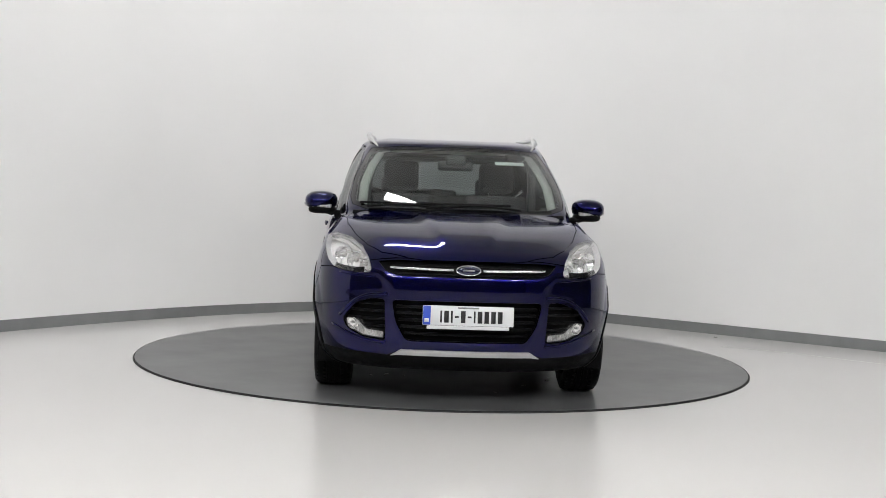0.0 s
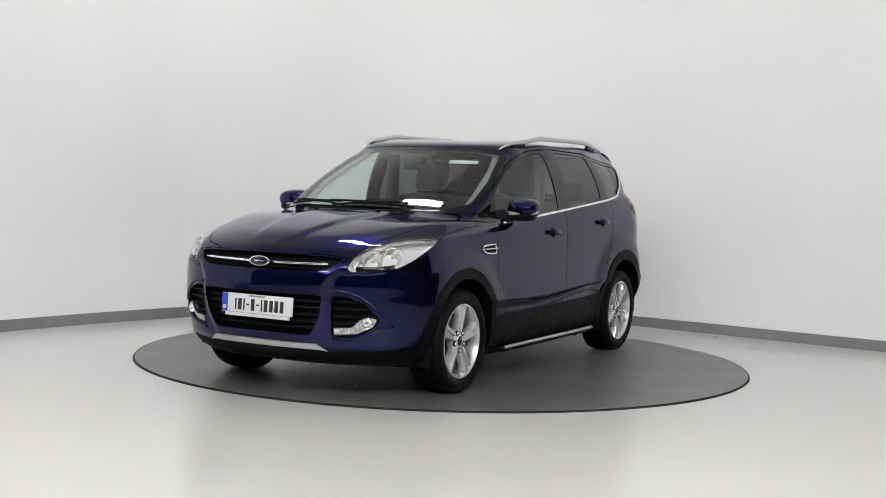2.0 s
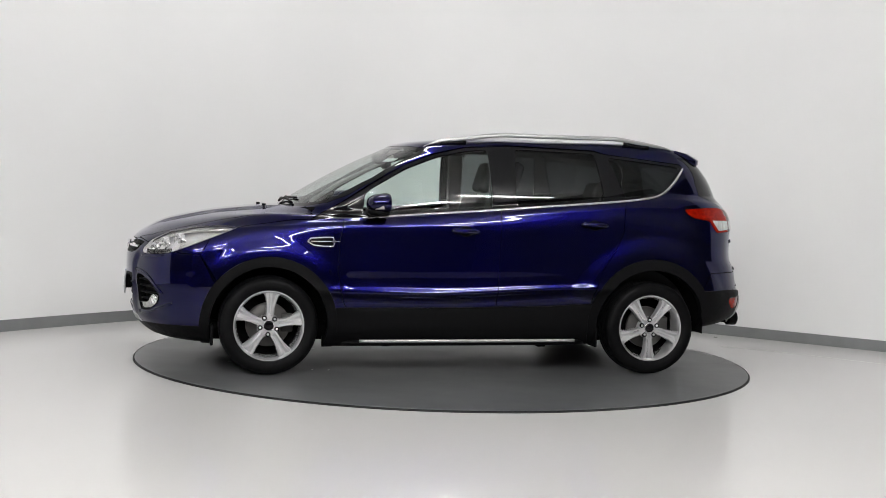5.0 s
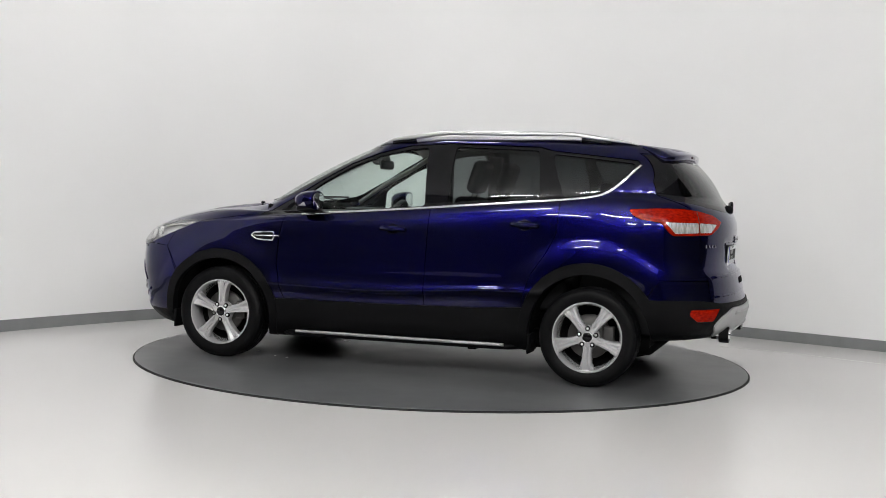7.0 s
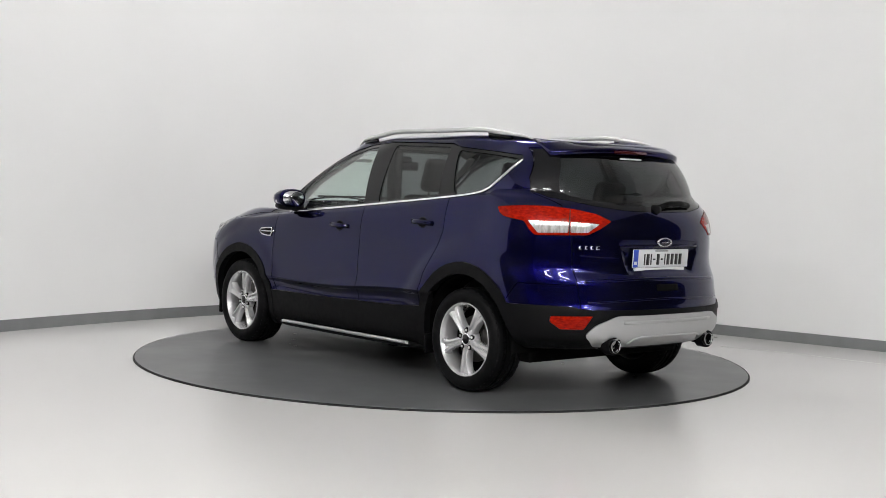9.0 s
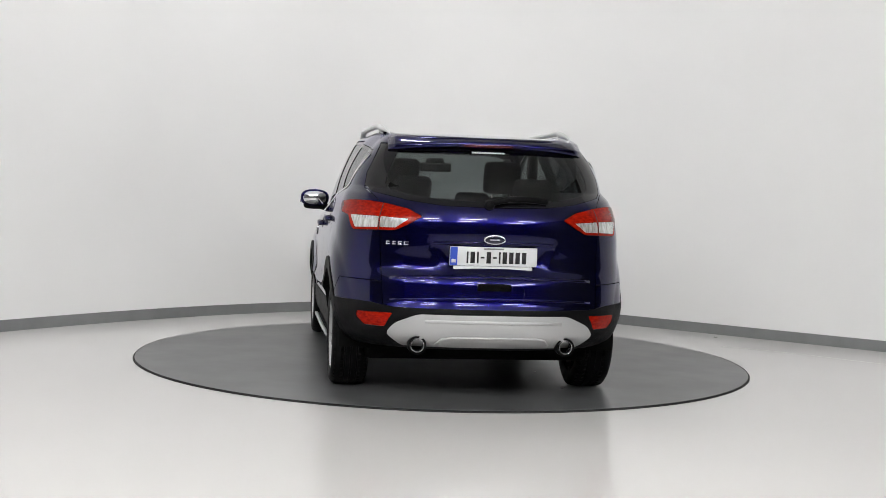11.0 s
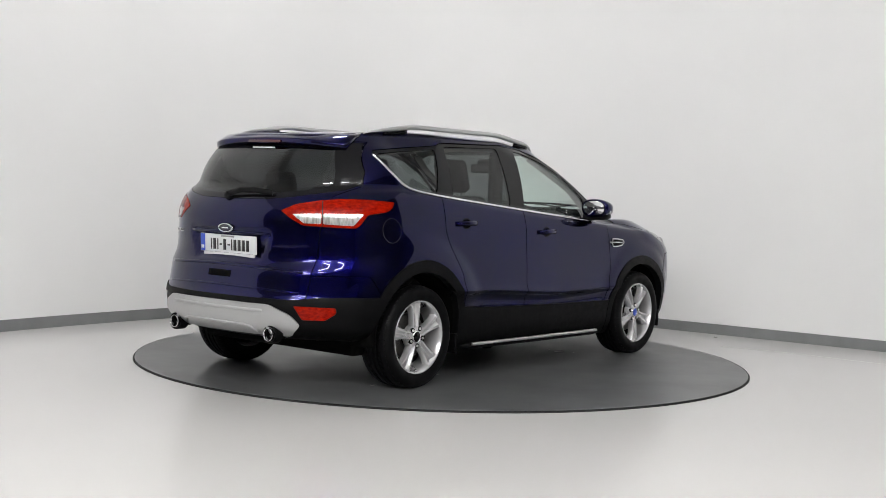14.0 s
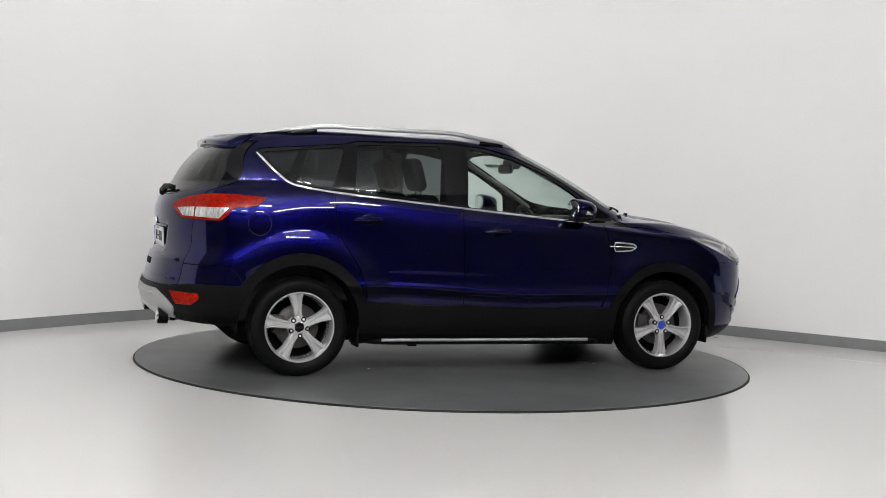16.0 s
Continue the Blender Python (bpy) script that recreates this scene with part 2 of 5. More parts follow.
def build_studio():
    wall = mesh_object("wall_cyclorama", ribbon(wall_line(), wall_line(inset=-0.2), FLOOR_Z, CEILING_Z), "wall")
    wall.data.set_sharp_from_angle(angle=radians(40))
    tagged(wall, "smooth white painted curved studio wall", "wall", kind="structure")
    board = mesh_object("baseboard", ribbon(wall_line(inset=0.012), wall_line(inset=0.001), FLOOR_Z, 0.083), "skirting")
    board.data.set_sharp_from_angle(angle=radians(40))
    tagged(board, "mid-grey vinyl skirting along the curved white wall", "skirting", kind="structure")
    floor = bmesh.new()
    # one sheet with a round pit for the turntable
    ring = [floor.verts.new((R_DISC_PIT * math.cos(a), R_DISC_PIT * math.sin(a), FLOOR_Z)) for a in np.linspace(0, 2 * math.pi, 160, endpoint=False)]
    pit = [floor.verts.new((v.co.x, v.co.y, FLOOR_Z - 0.06)) for v in ring]
    edge = []
    for a in np.linspace(0, 2 * math.pi, 160, endpoint=False):
        k = 1 / max(abs(math.cos(a)), abs(math.sin(a)))
        edge.append(floor.verts.new((9.5 * k * math.cos(a), 9.5 * k * math.sin(a) - 4.5, FLOOR_Z)))
    for i in range(160):
        j = (i + 1) % 160
        floor.faces.new((ring[i], ring[j], edge[j], edge[i]))
        floor.faces.new((pit[i], pit[j], ring[j], ring[i]))
    floor.faces.new(pit)
    bmesh.ops.recalc_face_normals(floor, faces=floor.faces[:])
    ob = mesh_object("floor", floor, "floor", smooth=False)
    tagged(ob, "pale grey glossy poured resin studio floor", "floor", kind="structure")
    # small black dot added for a dark floor spot of unknown kind
    mark = lathe(bmesh.new(), [(0.0, 0.004), (0.016, 0.003), (0.018, 0.0)], 14, "z")
    tagged(bm_placed("floor_spot", mark, "ink", (2.49, 1.94, FLOOR_Z)), "small black dot added for a dark spot on the pale floor", "cable gland")
    seam = bmesh.new()
    sweep(seam, [(2.40, 1.27, FLOOR_Z), (2.67, 1.13, FLOOR_Z), (3.0, 0.90, FLOOR_Z), (3.41, 0.55, FLOOR_Z), (3.7, 0.32, FLOOR_Z)], [(-0.005, -0.002), (0.005, -0.002), (0.004, 0.0012), (-0.004, 0.0012)])
    ob2 = mesh_object("floor_joint", seam, "joint")
    ob2.parent = ob
    tagged(mesh_object("ceiling", box((-9.5, -14, CEILING_Z), (9.5, 5, CEILING_Z + 0.15)), "ceiling", False),
           "grey studio ceiling with tube lights", "ceiling", kind="structure")
    tagged(mesh_object("wall_front", box((-7.2, -13.2, FLOOR_Z), (7.2, -13.0, CEILING_Z)), "dark", False),
           "dark painted wall behind the camera", "wall", kind="structure")
    tagged(mesh_object("wall_west", box((-6.7, -13.0, FLOOR_Z), (-6.5, -4.2, CEILING_Z)), "dark", False),
           "dark painted side wall of the studio", "wall", kind="structure")
    tagged(mesh_object("wall_east", box((6.6, -13.0, FLOOR_Z), (6.8, -0.7, CEILING_Z)), "dark", False),
           "dark painted side wall of the studio", "wall", kind="structure")


R_DISC = 2.26
R_DISC_PIT = 2.272


def build_turntable():
    root = tagged(new("turntable"), "round dark grey turntable flush with the studio floor", "turntable")
    prof = [(0.0, 0.0)] + [(r, 0.0) for r in (0.6, 1.2, 1.8)] + [(R_DISC - 0.006, 0.0), (R_DISC - 0.001, -0.003), (R_DISC, -0.008), (R_DISC, -0.045), (0, -0.045)]
    bm = lathe(bmesh.new(), prof, 180, "z")
    bmesh.ops.remove_doubles(bm, verts=bm.verts[:], dist=1e-5)
    part("plate", bm, "disc", root, smooth=False)
    for x, y, long, wide, turn in ((0.965, -0.42, 0.11, 0.022, -20), (1.00, -0.30, 0.03, 0.012, 10), (1.02, -0.52, 0.05, 0.010, 35), (1.30, 0.48, 0.035, 0.014, 60),
                                   (1.60, 0.27, 0.045, 0.014, 15), (-1.41, -0.59, 0.05, 0.014, -30), (-0.73, -0.56, 0.025, 0.012, 0), (1.07, 0.66, 0.03, 0.01, 80), (0.96, 0.69, 0.03, 0.01, 70)):
        chip = bmesh.new()
        n = 11
        ring = []
        for i in range(n):
            a = 2 * math.pi * i / n
            k = 0.6 + 0.4 * math.sin(i * 2.3 + x * 7)
            ring.append((long / 2 * math.cos(a) * (0.7 + 0.3 * k), wide / 2 * math.sin(a) * k))
        top = [chip.verts.new((u, v * 1.6, 0.002)) for u, v in ring]
        low = [chip.verts.new((u, v * 1.6, -0.001)) for u, v in ring]
        chip.faces.new(top)
        for i in range(n):
            j = (i + 1) % n
            chip.faces.new((low[i], low[j], top[j], top[i]))
        part("paint_chip", bm_at(chip, pose(x, y, 0, 0, 0, turn)), "chip", root, "pale chipped paint mark", smooth=False)
    part("edge_band", lathe(bmesh.new(), [(R_DISC, -0.001), (R_DISC + 0.005, -0.004), (R_DISC + 0.005, -0.045), (R_DISC, -0.045)], 180, "z"), "seam", root, "black rubber edge band")
    return root


def build_tube_light(x, y, length, along="x", tilt=0, wide=0.06, spin=0):
    root = tagged(new("tube_light"), "long white tube light fitting under the ceiling", "ceiling light", "tube lights")
    l, w = length / 2, wide
    lo, hi = ((-l, -w), (l, w)) if along == "x" else ((-w, -l), (w, l))
    part("housing", box((lo[0] - 0.01, lo[1] - 0.01, 0.05), (hi[0] + 0.01, hi[1] + 0.01, 0.12), 0.008), "white", root)
    part("diffuser", box((*lo, 0.0), (*hi, 0.05), 0.015), "panel" if wide > 0.1 else "tube", root)
    up = pose(0, 0, 0, -tilt)
    for end in (-l * 0.8, l * 0.8):
        part("hanger", bm_at(box((end - 0.012, -0.012, 0.0), (end + 0.012, 0.012, CEILING_Z - LAMP_Z)), up), "satin", root)
    root.matrix_basis = pose(x, y, LAMP_Z, tilt, 0, spin)
    return root


LAMP_Z = 4.7


def build_lights():
    for y in (-10.2, -8.0):
        for x in (-4.4, -1.5, 1.5, 4.4):
            build_tube_light(x, y, 1.5, tilt=46)
    build_tube_light(-0.78, 0.42, 1.3, wide=0.11, spin=-36)


build_studio()
turntable = build_turntable()
build_lights()


# ---- the car's skin: rows of loops from the sill to the roof, each row from the nose round the side to the tail ----
class Row:
    def __init__(self, front, rear, width, z, fc=0.75, rc=0.68, nf=2.6, nr=2.45):
        """front, rear: x on the middle line; width: half width as keys over x; z: height as keys over x;
        fc, rc: length of the rounded corner; nf, nr: how square it is."""
        self.front, self.rear, self.width, self.z, self.fc, self.rc, self.nf, self.nr = front, rear, width, z, fc, rc, nf, nr

    def at(self, s):
        if s < S_FRONT:
            a = s / S_FRONT * math.pi / 2
            x0 = self.front - self.fc
            x = x0 + self.fc * max(math.cos(a), 0) ** (2 / self.nf)
            y = glide(self.width, x0) * math.sin(a) ** (2 / self.nf)
        elif s > S_REAR:
            a = (1 - s) / (1 - S_REAR) * math.pi / 2
            x0 = self.rear + self.rc
            x = x0 - self.rc * max(math.cos(a), 0) ** (2 / self.nr)
            y = glide(self.width, x0) * math.sin(a) ** (2 / self.nr)
        else:
            x = self.front - self.fc + (self.rear + self.rc - self.front + self.fc) * (s - S_FRONT) / (S_REAR - S_FRONT)
            y = glide(self.width, x)
        return Vector((x, y, glide(self.z, x)))


S_FRONT, S_REAR = 0.34, 0.72

ROWS = [
    Row(1.90, -2.00, [(0, 0.70)], [(1.9, 0.21), (0, 0.20), (-1.2, 0.22), (-1.65, 0.31), (-2.0, 0.32)]),
    Row(2.12, -2.17, [(1.4, 0.82), (0, 0.82), (-1.5, 0.80)], [(2.1, 0.225), (1.2, 0.20), (0, 0.205), (-1.2, 0.23), (-1.65, 0.33), (-2.1, 0.35)]),
    Row(2.20, -2.245, [(1.4, 0.87), (0, 0.865), (-1.5, 0.855)], [(2.2, 0.30), (1.3, 0.28), (-1.2, 0.29), (-1.7, 0.38), (-2.2, 0.41)]),
    Row(2.245, -2.272, [(1.4, 0.893), (0, 0.88), (-1.5, 0.882)], [(2.2, 0.43), (1.3, 0.42), (-1.2, 0.44), (-2.2, 0.51)]),
    Row(2.262, -2.265, [(1.4, 0.898), (0.3, 0.892), (-1.5, 0.890)], [(2.2, 0.535), (1.3, 0.525), (0.3, 0.515), (-0.8, 0.565), (-2.2, 0.575)]),
    Row(2.268, -2.252, [(1.4, 0.900), (0.8, 0.910), (0.3, 0.917), (-0.7, 0.915), (-1.5, 0.893)], [(2.2, 0.58), (1.3, 0.56), (0.3, 0.545), (-0.8, 0.60), (-2.2, 0.605)]),
    Row(2.270, -2.240, [(1.4, 0.898), (0.8, 0.902), (0.3, 0.906), (-0.7, 0.907), (-1.5, 0.894)], [(2.2, 0.64), (1.3, 0.62), (0.3, 0.60), (-0.8, 0.64), (-2.2, 0.66)]),
    Row(2.270, -2.222, [(1.4, 0.896), (0.3, 0.9015), (-0.7, 0.9035), (-1.5, 0.898)], [(2.2, 0.72), (0.8, 0.73), (-2.2, 0.745)]),
    Row(2.258, -2.190, [(1.4, 0.886), (0, 0.8955), (-1.0, 0.8985), (-1.5, 0.896)], [(2.2, 0.80), (1.3, 0.84), (0, 0.87), (-1.5, 0.89), (-2.2, 0.79)]),
    Row(2.215, -2.185, [(1.5, 0.850), (0.6, 0.887), (-1.0, 0.893), (-1.6, 0.887)], [(2.2, 0.875), (1.9, 0.91), (1.5, 0.95), (0.7, 0.985), (-0.5, 1.01), (-1.6, 1.03), (-2.1, 0.95)], fc=0.8, nf=2.5),
    Row(2.12, -2.182, [(1.45, 0.805), (0.7, 0.872), (-1.0, 0.880), (-1.6, 0.866)], [(2.1, 0.94), (1.8, 0.965), (1.4, 0.995), (0.7, 1.03), (-0.3, 1.08), (-1.3, 1.14), (-2.1, 1.09)], fc=0.9, nf=2.5),
    Row(1.86, -2.135, [(1.0, 0.785), (0.6, 0.855), (-1.0, 0.862), (-1.6, 0.824)], [(1.86, 1.02), (1.3, 1.06), (0.8, 1.055), (0, 1.105), (-1.1, 1.205), (-1.5, 1.235), (-2.1, 1.19)], fc=0.9, nf=2.6),
    Row(1.235, -2.085, [(0.85, 0.755), (0.5, 0.84), (-1.0, 0.845), (-1.6, 0.785)], [(1.23, 1.115), (0.95, 1.10), (0.6, 1.09), (0, 1.13), (-1.1, 1.23), (-1.5, 1.27), (-2.1, 1.245)], fc=0.38, nf=2.4),
    Row(1.205, -2.07, [(0.85, 0.75), (0.5, 0.83), (-1.0, 0.835), (-1.6, 0.775)], [(1.2, 1.12), (0.95, 1.125), (0.6, 1.11), (0, 1.145), (-1.1, 1.245), (-1.5, 1.285), (-2.1, 1.265)], fc=0.38, nf=2.4),
    Row(0.45, -1.85, [(0.2, 0.655), (-0.3, 0.705), (-1.0, 0.70), (-1.5, 0.645)], [(0.5, 1.545), (0.2, 1.515), (-0.3, 1.545), (-1.0, 1.54), (-1.9, 1.525)], fc=0.34, nf=2.4, rc=0.45, nr=3.4),
    Row(0.36, -1.845, [(0.1, 0.61), (-0.3, 0.655), (-1.0, 0.65), (-1.5, 0.60)], [(0.4, 1.583), (0.1, 1.576), (-0.3, 1.603), (-1.0, 1.598), (-1.8, 1.565)], fc=0.34, nf=2.6, rc=0.45, nr=3.4),
    Row(0.22, -1.70, [(0, 0.50), (-0.3, 0.54), (-1.5, 0.50)], [(0.2, 1.610), (-0.3, 1.628), (-1.0, 1.622), (-1.7, 1.592)], fc=0.34),
    Row(-0.1, -1.50, [(-0.3, 0.26), (-1.2, 0.26)], [(-0.1, 1.63), (-0.5, 1.642), (-1.0, 1.636), (-1.5, 1.612)], fc=0.25, rc=0.2),
    Row(-0.2, -1.40, [(-0.3, 0.0), (-1.2, 0.0)], [(-0.2, 1.634), (-0.5, 1.646), (-1.0, 1.640), (-1.4, 1.620)], fc=0.2, rc=0.2),
]
N_AROUND, N_STEP = 190, 5
GLASS_FOOT, GLASS_BULGE = 13, 0.02


def skin_grid():
    """The half skin (y from 0 up) as a grid of places: along the rows, and up through them by Catmull-Rom."""
    base = np.array([[r.at(i / N_AROUND) for i in range(N_AROUND + 1)] for r in ROWS])
    # between the foot and the head of the windows the glass is one clean shallow arc
    foot, head = base[GLASS_FOOT], base[GLASS_FOOT + 1]
    along = np.gradient((foot + head) / 2, axis=0)
    out_way = np.cross(head - foot, along)
    out_way /= np.linalg.norm(out_way, axis=1, keepdims=True) + 1e-9
    if out_way[N_AROUND // 2, 1] < 0:
        out_way = -out_way
    arcs = np.array([foot + (head - foot) * t + out_way * GLASS_BULGE * 4 * t * (1 - t) for t in (0.05, 0.28, 0.5, 0.72, 0.95)])
    base = np.concatenate([base[:GLASS_FOOT + 1], arcs, base[GLASS_FOOT + 1:]])
    ext = np.concatenate([2 * base[:1] - base[1:2], base, 2 * base[-1:] - base[-2:-1]])
    out = []
    for k in range(1, len(ext) - 2):
        a, b, c, d = ext[k - 1], ext[k], ext[k + 1], ext[k + 2]
        # tangents scaled by the spans, so that uneven rows do not overshoot
        ab, bc, cd = (np.linalg.norm(q - p, axis=1, keepdims=True) + 1e-4 for p, q in ((a, b), (b, c), (c, d)))
        tb = ((b - a) / ab * bc + (c - b) / bc * ab) / (ab + bc) * bc
        tc = ((c - b) / bc * cd + (d - c) / cd * bc) / (bc + cd) * bc
        for j in range(N_STEP):
            t = j / N_STEP
            out.append((2 * t ** 3 - 3 * t ** 2 + 1) * b + (t ** 3 - 2 * t ** 2 + t) * tb + (3 * t ** 2 - 2 * t ** 3) * c + (t ** 3 - t ** 2) * tc)
    out.append(ext[-2])
    out = np.array(out)
    # the bonnet's raised middle, which widens towards the screen
    x, y, z = out[..., 0], out[..., 1], out[..., 2]
    edge = np.interp(x, [1.25, 2.1], [0.30, 0.15])
    raised = np.clip((edge + 0.015 - y) / 0.03, 0, 1)
    fade = np.clip((2.14 - x) / 0.15, 0, 1) * np.clip((x - 1.22) / 0.1, 0, 1) * ((z > 0.9) & (z < 1.14))
    out[..., 2] += 0.014 * raised * raised * (3 - 2 * raised) * fade

    def ease(a):
        a = np.clip(a, 0, 1)
        return a * a * (3 - 2 * a)

    # haunches over the wheels, each with a crease along its outer edge
    for hub_x, reach, wide, swell in ((AXLE_R, 0.65, 0.16, 0.021), (AXLE_F, 0.57, 0.12, 0.013)):
        far = np.hypot(x - hub_x, z - HUB_Z) + 1e-6
        u = np.clip((reach - far) / wide, 0, 1)
        out[..., 1] += swell * (1 - (1 - u) ** 2) * ease(((z - HUB_Z) / far - 0.15) / 0.4) * ease((y - 0.55) / 0.2) * (z < 1.1)
    # the nose: its middle stands proud of the corners
    edge = np.interp(z, [0.37, 0.48, 0.60, 0.70, 0.77, 0.87], [0.365, 0.42, 0.445, 0.455, 0.50, 0.56])
    middle = ease((edge + 0.014 - y) / 0.028)
    zone = ease((x - 1.85) / 0.1) * ease((z - 0.34) / 0.04) * ease((0.80 - z) / 0.05)
    out[..., 0] += zone * (0.006 * middle - 0.012 * (1 - middle) * ease((0.82 - y) / 0.2))
    # the tail: a recess for the number plate
    half = np.interp(z, [0.80, 0.96], [0.29, 0.37])
    out[..., 0] += 0.024 * ease((half - y) / 0.025) * ease((z - 0.785) / 0.03) * ease((0.965 - z) / 0.022) * (x < -1.9)
    return out


def skin_mesh():
    g = skin_grid()
    g[:, 0, 1] = 0
    g[:, -1, 1] = 0
    g[-1, :, 1] = 0
    bm = bmesh.new()
    vs = [[bm.verts.new(q) for q in row] for row in g]
    for i in range(len(vs) - 1):
        for j in range(len(vs[0]) - 1):
            bm.faces.new((vs[i][j], vs[i][j + 1], vs[i + 1][j + 1], vs[i + 1][j]))
    bmesh.ops.remove_doubles(bm, verts=bm.verts[:], dist=2e-4)
    bm.normal_update()
    return bm


# ---- cutting panels out of the skin ----
from mathutils.bvhtree import BVHTree
from mathutils.interpolate import poly_3d_calc

X, Y, Z = Vector((1, 0, 0)), Vector((0, 1, 0)), Vector((0, 0, 1))
NOSE_DIAG = Vector((-1, 1, 0)).normalized()
TAIL_DIAG = Vector((1, 1, 0)).normalized()


class Skin:
    def __init__(self):
        self.bm = skin_mesh()
        self.lay = self.bm.faces.layers.int.new("panel")
        base = self.bm.copy()
        base.normal_update()
        if sum(f.normal.y for f in base.faces) < 0:
            bmesh.ops.reverse_faces(base, faces=base.faces[:])
            bmesh.ops.reverse_faces(self.bm, faces=self.bm.faces[:])
        base.normal_update()
        self.co = [v.co.copy() for v in base.verts]
        self.no = []
        for v in base.verts:
            n = v.normal.copy()
            if abs(v.co.y) < 1e-4:
                n.y = 0
                n.normalize()
            self.no.append(n)
        self.polys = [[v.index for v in f.verts] for f in self._indexed(base)]
        self.tree = BVHTree.FromPolygons(self.co, self.polys)
        base.free()
        self.names = {}

    @staticmethod
    def _indexed(bm):
        bm.verts.index_update()
        return bm.faces

    def normal(self, co):
        """The smooth outward normal of the skin next to a place on either half."""
        side = -1 if co.y < 0 else 1
        loc, _, i, _ = self.tree.find_nearest(Vector((co.x, abs(co.y), co.z)))
        ids = self.polys[i]
        w = poly_3d_calc([self.co[k] for k in ids], loc)
        n = sum((self.no[k] * a for k, a in zip(ids, w)), Vector())
        n = n.normalized() if n.length > 1e-6 else self.no[ids[0]].copy()
        n.y *= side
        return n

    def hit(self, start, way):
        loc, _, _, _ = self.tree.ray_cast(Vector(start), Vector(way))
        return loc

    def side(self, x, z, out=0.0):
        p = self.hit((x, 2, z), (0, -1, 0))
        return p + self.normal(p) * out

    def nose(self, y, z, out=0.0):
        p = self.hit((3, max(abs(y), 1e-3), z), (-1, 0, 0))
        q = p + self.normal(p) * out
        return Vector((q.x, math.copysign(q.y, y), q.z))

    def tail(self, y, z, out=0.0):
        p = self.hit((-3, max(abs(y), 1e-3), z), (1, 0, 0))
        q = p + self.normal(p) * out
        return Vector((q.x, math.copysign(q.y, y), q.z))

    def top(self, x, y, out=0.0):
        p = self.hit((x, max(abs(y), 1e-3), 3), (0, 0, -1))
        q = p + self.normal(p) * out
        return Vector((q.x, math.copysign(q.y, y), q.z))

    def cut(self, name, outline, e1, e2, test, within=None):
        """Cuts along an outline drawn in the plane of e1 and e2, and gives what lies inside it the name."""
        bm, lay = self.bm, self.lay
        ident = self.names.setdefault(name, len(self.names) + 1)
        keep = {self.names[n] for n in within} if within else None
        pts = []
        for a, b in zip(outline, outline[1:] + outline[:1]):
            a, b = Vector(a), Vector(b)
            n = max(1, math.ceil((b - a).length / 0.07))
            pts += [a.lerp(b, i / n) for i in range(n)]
        lo = Vector((min(q.x for q in pts), min(q.y for q in pts)))
        hi = Vector((max(q.x for q in pts), max(q.y for q in pts)))

        def bounds(f):
            us = [v.co.dot(e1) for v in f.verts]
            vs = [v.co.dot(e2) for v in f.verts]
            return min(us), max(us), min(vs), max(vs)

        cand = {}
        for f in bm.faces:
            if test(f.calc_center_median(), f.normal):
                b = bounds(f)
                if b[1] >= lo.x and b[0] <= hi.x and b[3] >= lo.y and b[2] <= hi.y:
                    cand[f] = b
        view = e1.cross(e2)
        for a, b in zip(pts, pts[1:] + pts[:1]):
            x0, x1, y0, y1 = min(a.x, b.x), max(a.x, b.x), min(a.y, b.y), max(a.y, b.y)
            sel = [f for f, q in cand.items() if q[1] > x0 - 1e-4 and q[0] < x1 + 1e-4 and q[3] > y0 - 1e-4 and q[2] < y1 + 1e-4]
            if not sel:
                continue
            way = e1 * (b.x - a.x) + e2 * (b.y - a.y)
            if way.length < 1e-7:
                continue
            geom = sel + list({e for f in sel for e in f.edges}) + list({v for f in sel for v in f.verts})
            r = bmesh.ops.bisect_plane(bm, geom=geom, dist=2e-4, plane_co=e1 * a.x + e2 * a.y, plane_no=way.cross(view).normalized())
            for f in r["geom"]:
                if isinstance(f, bmesh.types.BMFace):
                    f.normal_update()
                    cand[f] = bounds(f)
        n = len(pts)
        for f in cand:
            c = f.calc_center_median()
            u, v = c.dot(e1), c.dot(e2)
            inside = False
            for i in range(n):
                p, q = pts[i], pts[i - 1]
                if (p.y > v) != (q.y > v) and u < (q.x - p.x) * (v - p.y) / (q.y - p.y) + p.x:
                    inside = not inside
            if inside and (keep is None or f[lay] in keep):
                f[lay] = ident

    def region(self, names, out=0.0, gap=0.0028, thick=0.014, push=None):
        """The cut-out panel as a mesh of its own with a turned-in rim; out: how far it lies off the skin."""
        ids = {0 if n == "" else self.names.get(n, -1) for n in ([names] if isinstance(names, str) else names)}
        bm = bmesh.new()
        rim = bm.faces.layers.int.new("rim")
        made = {}
        for f in self.bm.faces:
            if f[self.lay] in ids:
                vs = []
                for v in f.verts:
                    if v not in made:
                        made[v] = bm.verts.new(v.co)
                    vs.append(made[v])
                try:
                    bm.faces.new(vs)
                except ValueError:
                    pass
        bm.normal_update()
        normals = {v: self.normal(v.co) for v in bm.verts}
        edges = [e for e in bm.edges if e.is_boundary and not all(abs(v.co.y) < 2e-4 for v in e.verts)]
        shift = {}
        for e in edges:
            f = e.link_faces[0]
            a, b = e.verts
            d = f.normal.cross(b.co - a.co)
            if d.dot(f.calc_center_median() - a.co) < 0:
                d = -d
            if d.length > 1e-9:
                for v in e.verts:
                    shift[v] = shift.get(v, Vector()) + d.normalized()
        for v, d in shift.items():
            if d.length > 1e-6:
                d = d.normalized()
                if abs(v.co.y) < 2e-4:
                    d.y = 0
                v.co += d * gap
